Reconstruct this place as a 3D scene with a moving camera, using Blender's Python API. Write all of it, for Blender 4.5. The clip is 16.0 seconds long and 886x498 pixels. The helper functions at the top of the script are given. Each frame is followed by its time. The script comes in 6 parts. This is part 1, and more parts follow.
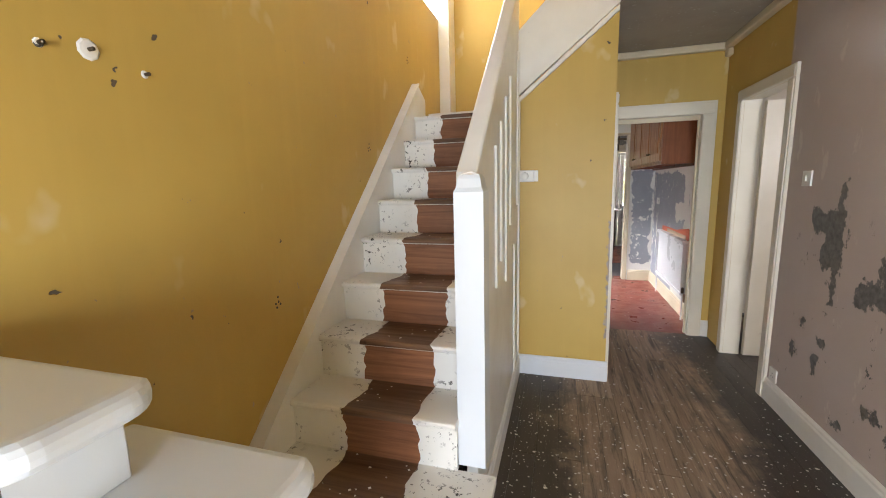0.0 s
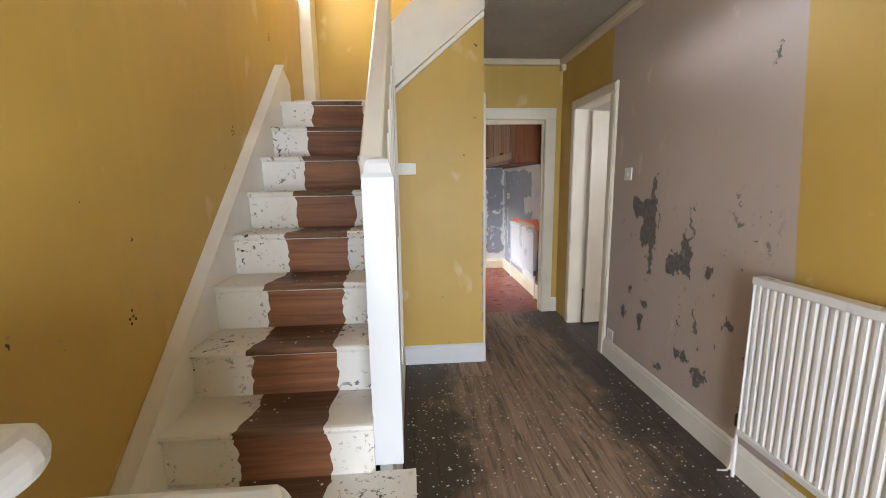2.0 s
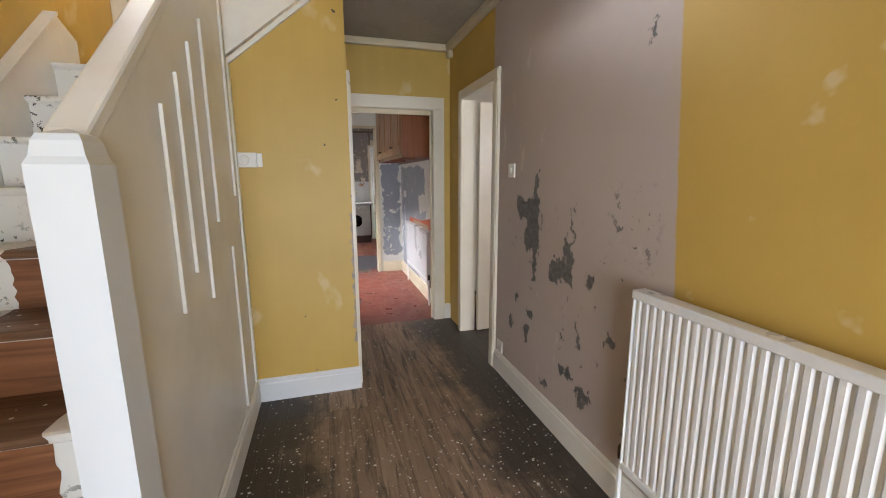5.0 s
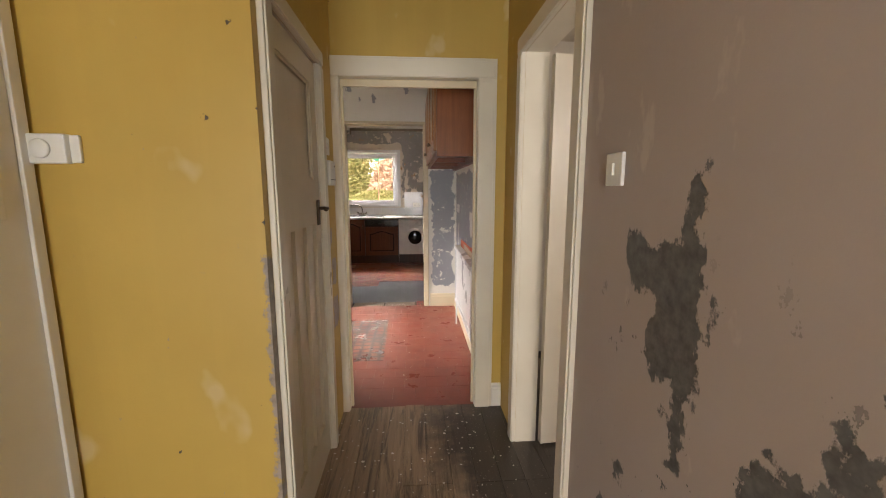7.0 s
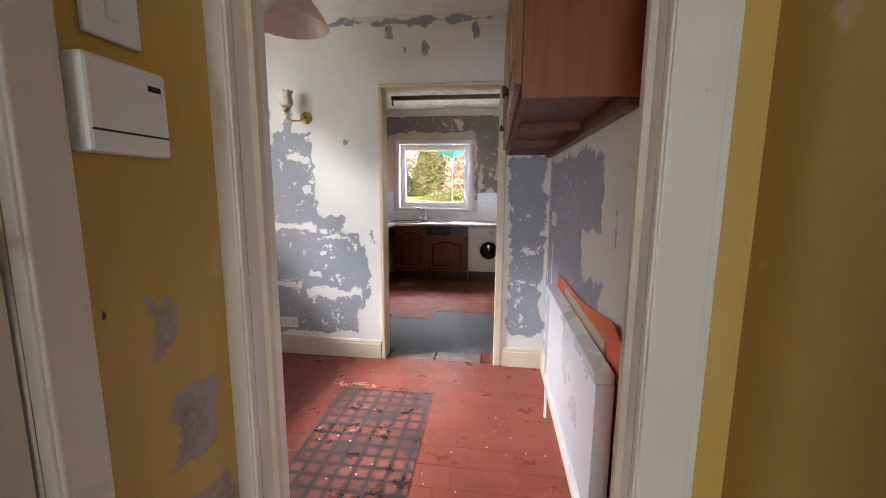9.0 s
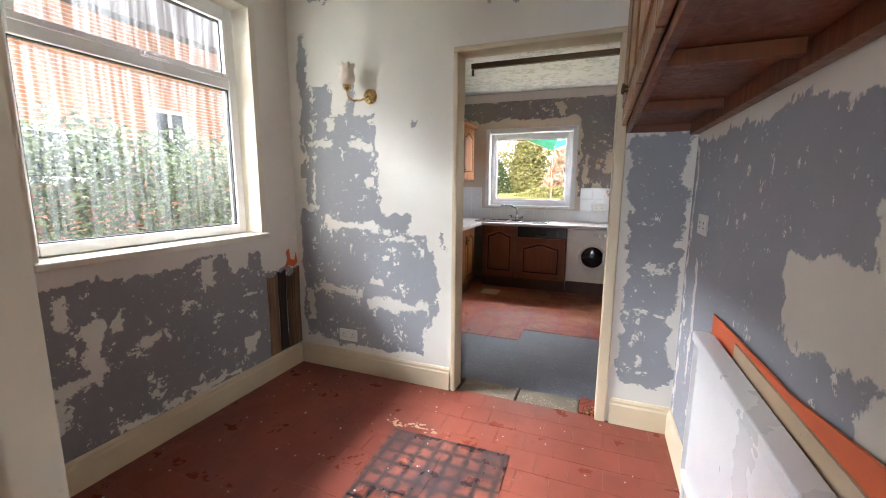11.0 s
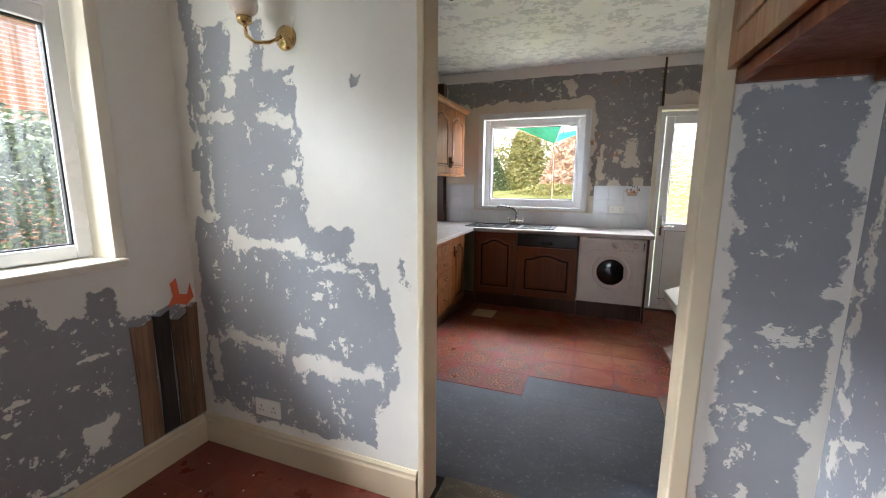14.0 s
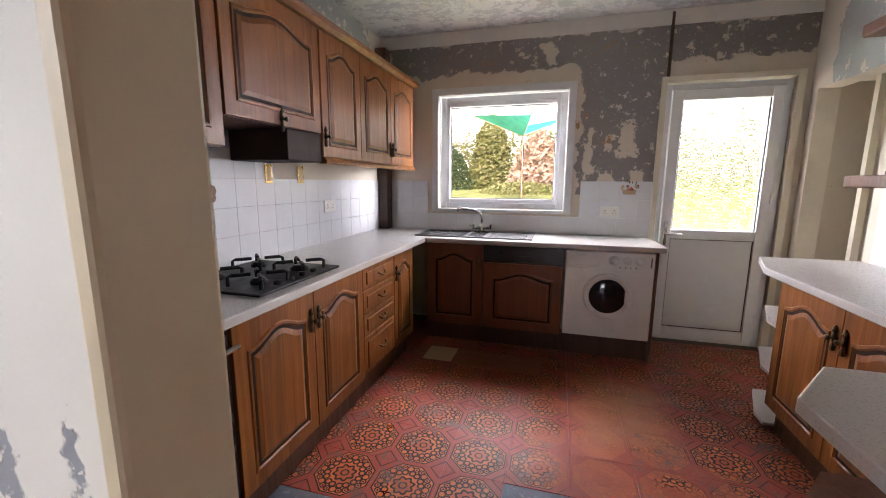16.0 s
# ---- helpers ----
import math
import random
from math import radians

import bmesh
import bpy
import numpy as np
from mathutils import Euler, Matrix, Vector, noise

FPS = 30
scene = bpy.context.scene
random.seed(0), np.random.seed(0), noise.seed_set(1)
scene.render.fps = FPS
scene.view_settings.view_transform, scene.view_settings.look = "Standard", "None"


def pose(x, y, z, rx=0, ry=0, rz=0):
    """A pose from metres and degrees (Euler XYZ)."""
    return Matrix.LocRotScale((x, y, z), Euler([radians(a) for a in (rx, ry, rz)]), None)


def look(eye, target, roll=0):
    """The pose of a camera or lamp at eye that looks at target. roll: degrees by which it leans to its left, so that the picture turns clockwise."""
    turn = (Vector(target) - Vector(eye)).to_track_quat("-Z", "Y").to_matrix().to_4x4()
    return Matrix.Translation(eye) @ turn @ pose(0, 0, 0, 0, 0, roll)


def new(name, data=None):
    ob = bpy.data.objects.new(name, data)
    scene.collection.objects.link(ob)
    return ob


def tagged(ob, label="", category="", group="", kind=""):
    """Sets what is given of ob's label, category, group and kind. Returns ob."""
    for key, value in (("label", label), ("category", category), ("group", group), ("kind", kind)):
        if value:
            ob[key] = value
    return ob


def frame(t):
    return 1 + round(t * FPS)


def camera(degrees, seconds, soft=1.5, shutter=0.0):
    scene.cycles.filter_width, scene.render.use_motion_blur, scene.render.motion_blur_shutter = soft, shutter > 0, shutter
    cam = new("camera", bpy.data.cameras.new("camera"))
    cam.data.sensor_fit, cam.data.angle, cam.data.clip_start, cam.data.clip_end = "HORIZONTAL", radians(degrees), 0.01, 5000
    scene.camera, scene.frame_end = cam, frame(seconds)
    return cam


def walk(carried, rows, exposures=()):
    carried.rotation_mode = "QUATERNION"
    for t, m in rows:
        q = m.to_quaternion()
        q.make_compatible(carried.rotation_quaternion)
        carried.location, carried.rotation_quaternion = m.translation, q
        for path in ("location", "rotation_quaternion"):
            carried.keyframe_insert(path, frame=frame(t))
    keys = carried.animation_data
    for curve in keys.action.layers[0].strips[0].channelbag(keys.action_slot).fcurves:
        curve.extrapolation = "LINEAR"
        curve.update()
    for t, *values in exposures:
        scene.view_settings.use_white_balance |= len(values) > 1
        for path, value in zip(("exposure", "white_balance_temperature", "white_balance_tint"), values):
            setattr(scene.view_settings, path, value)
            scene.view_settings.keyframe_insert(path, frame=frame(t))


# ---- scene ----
cam = camera(95.9, 16.0, soft=1.0)
PATH = [
    (0, (2.004, 1.09, 1.445), (1.444, 2.984, 1.131), -1.4),
    (0.5, (1.9, 1.093, 1.431), (1.582, 3.042, 1.115), -1.3),
    (1, (1.845, 1.104, 1.417), (1.748, 3.076, 1.094), -1.3),
    (1.5, (1.82, 1.109, 1.406), (1.872, 3.081, 1.077), -1.0),
    (2, (1.812, 1.106, 1.406), (1.96, 3.073, 1.071), -0.9),
    (2.5, (1.811, 1.106, 1.403), (2.036, 3.064, 1.063), -0.7),
    (3, (1.805, 1.115, 1.399), (2.104, 3.063, 1.055), -0.6),
    (3.5, (1.803, 1.125, 1.4), (2.182, 3.058, 1.052), -0.4),
    (4, (1.839, 1.152, 1.402), (2.291, 3.068, 1.051), -0.3),
    (4.5, (1.955, 1.273, 1.394), (2.495, 3.166, 1.036), -0.2),
    (4.7, (2.046, 1.351, 1.395), (2.6, 3.239, 1.038), -0.2),
    (6.8, (2.754, 2.647, 1.375), (3.014, 4.608, 1.079), -0.3),
    (7, (2.796, 2.799, 1.386), (2.936, 4.771, 1.085), 0.0),
    (7.5, (2.85, 3.227, 1.376), (2.82, 5.203, 1.072), 0.1),
    (8, (2.894, 3.653, 1.375), (2.78, 5.626, 1.072), 0.4),
    (8.5, (2.905, 4.064, 1.371), (2.718, 6.033, 1.073), 0.6),
    (9, (2.888, 4.421, 1.355), (2.632, 6.382, 1.06), 0.4),
    (9.2, (2.895, 4.537, 1.364), (2.607, 6.493, 1.064), 0.1),
    (11.3, (2.842, 5.14, 1.328), (2.065, 6.957, 1.016), 0.6),
    (11.5, (2.837, 5.166, 1.328), (2.026, 6.967, 1.017), 0.7),
    (12, (2.8, 5.221, 1.332), (1.906, 6.981, 1.011), 0.8),
    (12.5, (2.74, 5.307, 1.343), (1.825, 7.055, 1.016), 0.8),
    (13, (2.704, 5.46, 1.333), (1.804, 7.215, 1.005), 0.5),
    (13.5, (2.7, 5.746, 1.335), (1.881, 7.541, 1.004), 0.4),
    (14, (2.618, 6.055, 1.331), (1.922, 7.902, 1.003), 0.4),
    (14.5, (2.555, 6.336, 1.318), (1.967, 8.214, 0.985), 0.3),
    (15, (2.501, 6.616, 1.301), (1.919, 8.501, 0.975), 0.2),
    (15.5, (2.492, 6.882, 1.307), (1.927, 8.772, 0.981), 0.2),
    (16, (2.425, 7.147, 1.297), (1.884, 9.044, 0.967), 0.3),
]
walk(cam, [(t, look(eye, target, roll)) for t, eye, target, roll in PATH], [
    (0.0, 0.82, 6300, 15), (4.5, 0.66, 6200, 15), (6.8, 0.65, 7400, 18), (7.5, 0.75, 7300, 18), (8.0, 0.95, 6800, 18), (8.5, 0.65, 6600, 20), (9.2, 0.68, 6200, 17),
    (11.3, 0.77, 6300, 14), (13.0, 0.62, 6200, 13), (15.0, 0.55, 6100, 11), (16.0, 0.52, 6400, 20)])
# ---- world and light ----
world = bpy.data.worlds.new("sky")
scene.world = world
world.use_nodes = True
wn = world.node_tree.nodes
sky = wn.new("ShaderNodeTexSky")
sky.sky_type = "NISHITA"
sky.sun_disc = False
sky.sun_elevation, sky.sun_rotation = radians(38), radians(200)
sky.air_density, sky.dust_density = 1.0, 7.0
world.node_tree.links.new(sky.outputs[0], wn["Background"].inputs[0])
wn["Background"].inputs[1].default_value = 0.15

sun = new("sun", bpy.data.lights.new("sun", "SUN"))
sun.data.energy, sun.data.angle, sun.data.color = 5.0, radians(12), (1, 0.97, 0.92)
sun.matrix_world = look((0, 0, 10), (-2.5, 6.0, 1.0))


def area(name, eye, target, w, h, watts, colour=(1, 1, 1)):
    lamp = new(name, bpy.data.lights.new(name, "AREA"))
    lamp.data.shape, lamp.data.size, lamp.data.size_y = "RECTANGLE", w, h
    lamp.data.energy, lamp.data.color = watts, colour
    lamp.matrix_world = look(eye, target)
    return lamp


# daylight at the openings: stair window, front door, and the sky round the other windows
area("daylight_stair_window", (0.76, 4.62, 3.6), (1.6, 4.5, 2.9), 0.7, 1.1, 22)
area("daylight_front_door", (2.2, -0.95, 1.0), (2.2, 2.2, 0.4), 1.5, 1.4, 84, (0.78, 0.9, 1))
# unseen lamp added inside the windowless living room shell to brighten the open door
area("added_living_room_lamp", (4.9, 2.6, 1.6), (4.0, 4.75, 1.1), 1.6, 1.4, 32)
area("daylight_dining_above", (-3.0, 6.1, 4.75), (0.8, 6.45, 1.7), 3.4, 1.2, 1400, (0.92, 0.97, 1))
area("daylight_dining_side", (-1.3, 3.9, 2.2), (0.85, 6.4, 1.4), 1.8, 2.8, 70, (0.92, 0.97, 1))
area("daylight_kitchen_above", (1.9, 12.6, 3.6), (1.9, 10.7, 1.3), 2.2, 1.2, 330, (0.97, 0.98, 1))
area("daylight_kitchen_side", (-0.3, 12.1, 1.9), (1.9, 10.85, 1.5), 1.6, 2.2, 560, (0.97, 0.98, 1))
area("daylight_back_door", (5.6, 12.3, 1.9), (3.6, 10.8, 1.3), 1.4, 2.2, 520, (0.97, 0.98, 1))


# ---- materials ----
class Nodes:
    """Short writing for node materials in world metres."""

    def __init__(self, name, rough=0.6, metal=0.0):
        self.mat = bpy.data.materials.new(name)
        self.mat.use_nodes = True
        self.t = self.mat.node_tree
        self.b = self.t.nodes["Principled BSDF"]
        self.b.inputs["Roughness"].default_value = rough
        self.b.inputs["Metallic"].default_value = metal
        g = self.t.nodes.new("ShaderNodeNewGeometry")
        self.pos = g.outputs["Position"]
        self.island = g.outputs["Random Per Island"]
        s = self.t.nodes.new("ShaderNodeSeparateXYZ")
        self.link(self.pos, s.inputs[0])
        self.x, self.y, self.z = s.outputs

    def link(self, a, b):
        self.t.links.new(a, b)

    def put(self, v, socket):
        if hasattr(v, "is_linked"):
            self.link(v, socket)
        elif isinstance(v, tuple):
            socket.default_value = (*v, 1.0) if len(v) == 3 and socket.type == "RGBA" else v
        else:
            socket.default_value = v

    def rand(self):
        return self.t.nodes.new("ShaderNodeObjectInfo").outputs["Random"]

    def m(self, op, a, b=0.0, c=0.0):
        n = self.t.nodes.new("ShaderNodeMath")
        n.operation = op
        for v, s in zip((a, b, c), n.inputs):
            self.put(v, s)
        return n.outputs[0]

    def scaled(self, sx, sy, sz, shift=0.0):
        n = self.t.nodes.new("ShaderNodeMapping")
        self.link(self.pos, n.inputs[0])
        n.inputs["Scale"].default_value = (sx, sy, sz)
        n.inputs["Location"].default_value = (shift, shift * 0.7, shift * 0.3)
        return n.outputs[0]

    def noise(self, scale, detail=4, rough=0.6, vec=None, warp=0.0):
        n = self.t.nodes.new("ShaderNodeTexNoise")
        self.link(vec or self.pos, n.inputs["Vector"])
        n.inputs["Scale"].default_value, n.inputs["Detail"].default_value = scale, detail
        n.inputs["Roughness"].default_value, n.inputs["Distortion"].default_value = rough, warp
        return n.outputs[0]

    def ramp(self, v, lo, hi, a=0.0, b=1.0):
        n = self.t.nodes.new("ShaderNodeMapRange")
        self.put(v, n.inputs[0])
        for i, q in enumerate((lo, hi, a, b)):
            n.inputs[i + 1].default_value = q
        return n.outputs[0]

    def mix(self, f, a, b, blend="MIX"):
        n = self.t.nodes.new("ShaderNodeMix")
        n.data_type, n.blend_type = "RGBA", blend
        self.put(f, n.inputs[0])
        self.put(a, n.inputs[6])
        self.put(b, n.inputs[7])
        return n.outputs[2]

    def wobble(self, scale, amp):
        """Bend the coordinates, so that outlines drawn in them wander."""
        for i, k in enumerate("xyz"):
            q = self.m("MULTIPLY", self.m("SUBTRACT", self.noise(scale, 5, 0.65, self.scaled(1, 1, 1, 3.0 + 5.0 * i)), 0.5), amp)
            if k == "x":
                self.x = self.m("ADD", self.x, q)
            elif k == "y":
                self.y = self.m("ADD", self.y, q)
            else:
                self.z = self.m("ADD", self.z, q)

    def box(self, u, v, cu, cv, hu, hv):
        """Signed distance to a box in two coordinates."""
        a = self.m("SUBTRACT", self.m("ABSOLUTE", self.m("SUBTRACT", u, cu)), hu)
        b = self.m("SUBTRACT", self.m("ABSOLUTE", self.m("SUBTRACT", v, cv)), hv)
        return self.m("MAXIMUM", a, b)

    def union(self, *d):
        r = d[0]
        for q in d[1:]:
            r = self.m("MINIMUM", r, q)
        return r

    def blob(self, d, noise, amp, soft=0.004):
        """1 inside the ragged outline of a distance field."""
        e = self.m("ADD", d, self.m("MULTIPLY", self.m("SUBTRACT", noise, 0.5), amp))
        return self.ramp(e, soft, -soft)

    def done(self, colour, bump=None, height=0.003, rough=None):
        self.put(colour, self.b.inputs["Base Color"])
        if bump is not None:
            n = self.t.nodes.new("ShaderNodeBump")
            n.inputs["Distance"].default_value = height
            n.inputs["Strength"].default_value = 0.7
            self.link(bump, n.inputs["Height"])
            self.link(n.outputs[0], self.b.inputs["Normal"])
        if rough is not None:
            self.put(rough, self.b.inputs["Roughness"])
        return self.mat


CREAM, GREY, MUSTARD, MAUVE = (0.73, 0.71, 0.65), (0.25, 0.252, 0.262), (0.52, 0.345, 0.08), (0.46, 0.39, 0.355)


def worn(name, colour, dirt=(0.25, 0.2, 0.14), rough=0.45, chips=0.70, chip_colour=None, scale=1.0, streak=0.0):
    """Old paint: uneven tone, grime and a few chips."""
    n = Nodes(name, rough)
    big, fine = n.noise(1.6 * scale, 4), n.noise(38 * scale, 5, 0.65)
    c = n.mix(n.ramp(big, 0.4, 0.75, 0, 0.35), colour, dirt)
    if streak:
        s = n.noise(1.0, 4, 0.6, n.scaled(9, 9, 0.7))
        c = n.mix(n.ramp(s, 0.5, 0.75, 0, streak), c, dirt)
    chip = n.m("MULTIPLY", n.ramp(fine, chips, chips + 0.02), n.ramp(n.noise(3.5 * scale, 2), 0.45, 0.6))
    c = n.mix(chip, c, chip_colour or dirt)
    return n.done(c, n.m("SUBTRACT", n.m("MULTIPLY", fine, 0.25), chip), 0.002, n.ramp(big, 0.3, 0.7, rough - 0.08, rough + 0.15))


def mustard_wall(name):
    n = Nodes(name, 0.5)
    big, mid, fine = n.noise(1.3, 4), n.noise(9, 4), n.noise(60, 4)
    c = n.mix(n.ramp(big, 0.35, 0.7, 0, 0.5), MUSTARD, (0.41, 0.26, 0.05))
    roll = n.noise(1.0, 3, 0.5, n.scaled(14, 14, 0.5))
    c = n.mix(n.ramp(roll, 0.5, 0.8, 0, 0.22), c, (0.62, 0.40, 0.10))
    filler = n.m("MULTIPLY", n.ramp(n.noise(4.5, 3, 0.5, n.scaled(1, 1, 0.7, 3.0)), 0.645, 0.70), 0.5)
    c = n.mix(filler, c, (0.62, 0.50, 0.30))
    holes = n.m("MULTIPLY", n.ramp(n.noise(16, 3, 0.5), 0.742, 0.752), 1.0)
    c = n.mix(holes, c, (0.10, 0.075, 0.05))
    rag = n.noise(14, 6, 0.7)
    side = n.union(n.box(n.y, n.z, 5.05, 0.92, 0.05, 0.07), n.box(n.y, n.z, 5.07, 0.68, 0.07, 0.09), n.box(n.y, n.z, 5.0, 1.12, 0.02, 0.04))
    torn = n.m("MULTIPLY", n.blob(side, rag, 0.2), n.ramp(n.m("ABSOLUTE", n.m("SUBTRACT", n.x, 2.34)), 0.02, 0.01))
    corner = n.m("MULTIPLY", n.blob(n.box(n.x, n.z, 2.34, 0.75, 0.012, 0.42), n.noise(24, 6, 0.75), 0.10), n.ramp(n.y, 4.12, 4.10))
    bits = n.m("MULTIPLY", n.ramp(n.noise(17, 5, 0.65, n.scaled(1, 1, 0.7, 8.0)), 0.70, 0.71), n.ramp(n.y, 4.12, 4.10))
    torn = n.m("MAXIMUM", n.m("MAXIMUM", torn, corner), n.m("MULTIPLY", bits, 0.7))
    c = n.mix(torn, c, n.mix(n.ramp(rag, 0.4, 0.6), (0.36, 0.30, 0.26), (0.22, 0.18, 0.15)))
    return n.done(c, n.m("SUBTRACT", n.m("ADD", n.m("MULTIPLY", mid, 0.5), n.m("MULTIPLY", fine, 0.2)), n.m("MULTIPLY", holes, 2.0)), 0.003)


def hall_right_wall():
    """Mauve emulsion between two mustard fields, with torn dark patches."""
    n = Nodes("mauve_wall", 0.6)
    big, rag, fine = n.noise(1.5, 4), n.noise(11, 6, 0.72), n.noise(55, 4)
    c = n.mix(n.ramp(big, 0.35, 0.7, 0, 0.5), MAUVE, (0.40, 0.32, 0.27))
    tall = n.noise(1.0, 5, 0.7, n.scaled(1, 26, 9))
    flat_y, flat_z = n.y, n.z
    n.wobble(7, 0.22)
    spots_at = ((3.62, 1.22, 0.13, 0.06), (3.54, 1.31, 0.03, 0.11), (3.56, 1.10, 0.085, 0.12), (3.53, 0.91, 0.025, 0.11), (3.25, 0.90, 0.09, 0.06), (3.20, 1.0, 0.04, 0.09), (3.165, 1.15, 0.006, 0.10),
                (3.025, 0.91, 0.02, 0.035), (3.59, 0.42, 0.03, 0.05), (3.57, 0.57, 0.03, 0.02), (3.15, 0.37, 0.075, 0.02), (3.01, 0.31, 0.02, 0.045), (3.40, 0.205, 0.04, 0.02), (3.80, 0.46, 0.03, 0.02),
                (2.87, 0.70, 0.03, 0.02), (2.746, 1.90, 0.008, 0.035), (3.74, 0.62, 0.015, 0.03), (3.10, 0.62, 0.01, 0.05))
    patch = n.union(*[n.box(n.y, n.z, *q) for q in spots_at])
    torn = n.blob(patch, n.m("ADD", n.m("MULTIPLY", rag, 0.5), n.m("MULTIPLY", tall, 0.5)), 0.17)
    n.y, n.z = flat_y, flat_z
    low = n.ramp(n.box(n.y, n.z, 3.25, 0.65, 0.55, 0.42), 0.25, -0.1)
    spots = n.m("MULTIPLY", n.ramp(n.noise(16, 5, 0.7, n.scaled(1, 1, 0.75)), 0.645, 0.655), low)
    upspots = n.m("MULTIPLY", n.ramp(n.noise(20, 5, 0.7), 0.58, 0.6), n.ramp(n.box(n.y, n.z, 2.78, 1.2, 0.1, 0.12), 0.06, -0.04))
    torn = n.m("MAXIMUM", torn, n.m("MAXIMUM", spots, upspots))
    dark = n.mix(n.ramp(n.noise(30, 4), 0.3, 0.7), (0.075, 0.072, 0.07), (0.17, 0.165, 0.16))
    pale = n.ramp(n.noise(5, 4, 0.6, n.scaled(1, 1.6, 0.8, 7.0)), 0.66, 0.72, 0, 0.5)
    c = n.mix(pale, c, (0.60, 0.53, 0.46))
    yellow = n.mix(n.ramp(big, 0.35, 0.7, 0, 0.5), MUSTARD, (0.41, 0.26, 0.05))
    yellow = n.mix(n.ramp(n.noise(7, 3, 0.5), 0.68, 0.74, 0, 0.6), yellow, (0.62, 0.52, 0.34))
    edge = n.m("ADD", n.y, n.m("MULTIPLY", n.m("SUBTRACT", n.z, 1.5), -0.08))
    near = n.ramp(n.m("ADD", edge, n.m("MULTIPLY", rag, 0.02)), 2.61, 2.60)
    far = n.ramp(n.m("ADD", n.y, n.m("MULTIPLY", rag, 0.03)), 4.17, 4.19)
    c = n.mix(torn, c, dark)
    c = n.mix(n.m("MAXIMUM", near, far), c, yellow)
    return n.done(c, n.m("SUBTRACT", n.m("MULTIPLY", fine, 0.3), torn), 0.002)


def stripped_wall(name, fields, grey=GREY, cream=CREAM, amp=0.22, speck=0.60, orange=0.0, keep=None):
    """Half-stripped wall: cream lining paper left on grey plaster. fields(n) gives the distance to the grey part."""
    n = Nodes(name, 0.7)
    big, rag, fine = n.noise(1.7, 4), n.noise(5.5, 8, 0.68), n.noise(60, 4)
    g = n.mix(n.ramp(big, 0.35, 0.7, 0, 0.45), grey, tuple(v * 0.72 for v in grey))
    g = n.mix(n.ramp(n.noise(20, 4), 0.5, 0.8, 0, 0.25), g, (0.33, 0.33, 0.35))
    c = n.mix(n.ramp(n.noise(2.2, 3), 0.4, 0.75, 0, 0.4), cream, tuple(v * 0.8 for v in cream))
    n.wobble(4.5, 0.16)
    inside = n.blob(fields(n), rag, amp)
    left = n.ramp(n.noise(13, 6, 0.72, n.scaled(1, 1, 0.85, 2.0)), speck, speck + 0.012)
    flecks = n.ramp(n.noise(34, 4, 0.7), 0.66, 0.67)
    isles = n.ramp(n.noise(5.0, 8, 0.66, n.scaled(0.8, 0.8, 1.3, 6.0)), speck + 0.015, speck + 0.022)
    left = n.m("MAXIMUM", n.m("MAXIMUM", left, flecks), isles)
    if keep:
        left = n.m("MAXIMUM", left, n.blob(keep(n), n.noise(11, 8, 0.72), 0.15))
    mask = n.m("MULTIPLY", inside, n.m("SUBTRACT", 1.0, left))
    col = n.mix(mask, c, g)
    if orange:
        o = n.ramp(n.noise(6, 5, 0.65, n.scaled(1, 1, 1, 5.0)), orange, orange + 0.02)
        col = n.mix(o, col, (0.34, 0.20, 0.10))
    return n.done(col, n.m("ADD", n.m("MULTIPLY", fine, 0.2), n.m("SUBTRACT", 1.0, mask)), 0.0018)


def wood(name, a, b, rough=0.35, axis="z", knots=True, coat=0.0, patch=0.0):
    n = Nodes(name, rough)
    stretch = {"x": (1.2, 26, 26), "y": (26, 1.2, 26), "z": (26, 26, 1.2)}[axis]
    shift = n.t.nodes.new("ShaderNodeVectorMath")
    n.link(n.scaled(*stretch), shift.inputs[0])
    n.link(n.m("MULTIPLY", n.m("ADD", n.rand(), n.island), 37.0), shift.inputs[1])
    grain = n.noise(1.0, 6, 0.62, shift.outputs[0], 1.2)
    c = n.mix(n.ramp(grain, 0.3, 0.72), a, b)
    c = n.mix(n.ramp(n.m("ADD", n.rand(), n.m("MULTIPLY", n.island, 0.5)), 0, 1.5, 0, 0.35), c, tuple(v * 0.6 for v in b))
    c = n.mix(n.ramp(n.noise(2.5, 4), 0.45, 0.8, 0, 0.5), c, tuple(v * 0.55 for v in b))
    if knots:
        k = n.ramp(n.noise(9, 2, 0.5, n.scaled(1, 1, 1, 4.0)), 0.74, 0.78)
        c = n.mix(k, c, (0.035, 0.018, 0.01))
    n.b.inputs["Coat Weight"].default_value = coat
    n.b.inputs["Specular IOR Level"].default_value = 0.35
    return n.done(c, grain, 0.0015, n.ramp(grain, 0.3, 0.7, rough - 0.08, rough + 0.12))


def metal(name, colour, rough=0.3):
    n = Nodes(name, rough, 1.0)
    return n.done(n.mix(n.noise(40, 3), colour, tuple(v * 0.75 for v in colour)), None, 0, n.ramp(n.noise(25, 4), 0.3, 0.7, rough * 0.7, rough * 1.4))


def plain(name, colour, rough=0.4, vary=0.12, scale=12, gloss=0.5):
    n = Nodes(name, rough)
    n.b.inputs["Specular IOR Level"].default_value = gloss
    f = n.noise(scale, 4)
    return n.done(n.mix(n.ramp(f, 0.35, 0.7), colour, tuple(v * (1 - vary) for v in colour)), n.noise(90, 3), 0.0005, n.ramp(f, 0.3, 0.7, rough * 0.8, rough * 1.2))


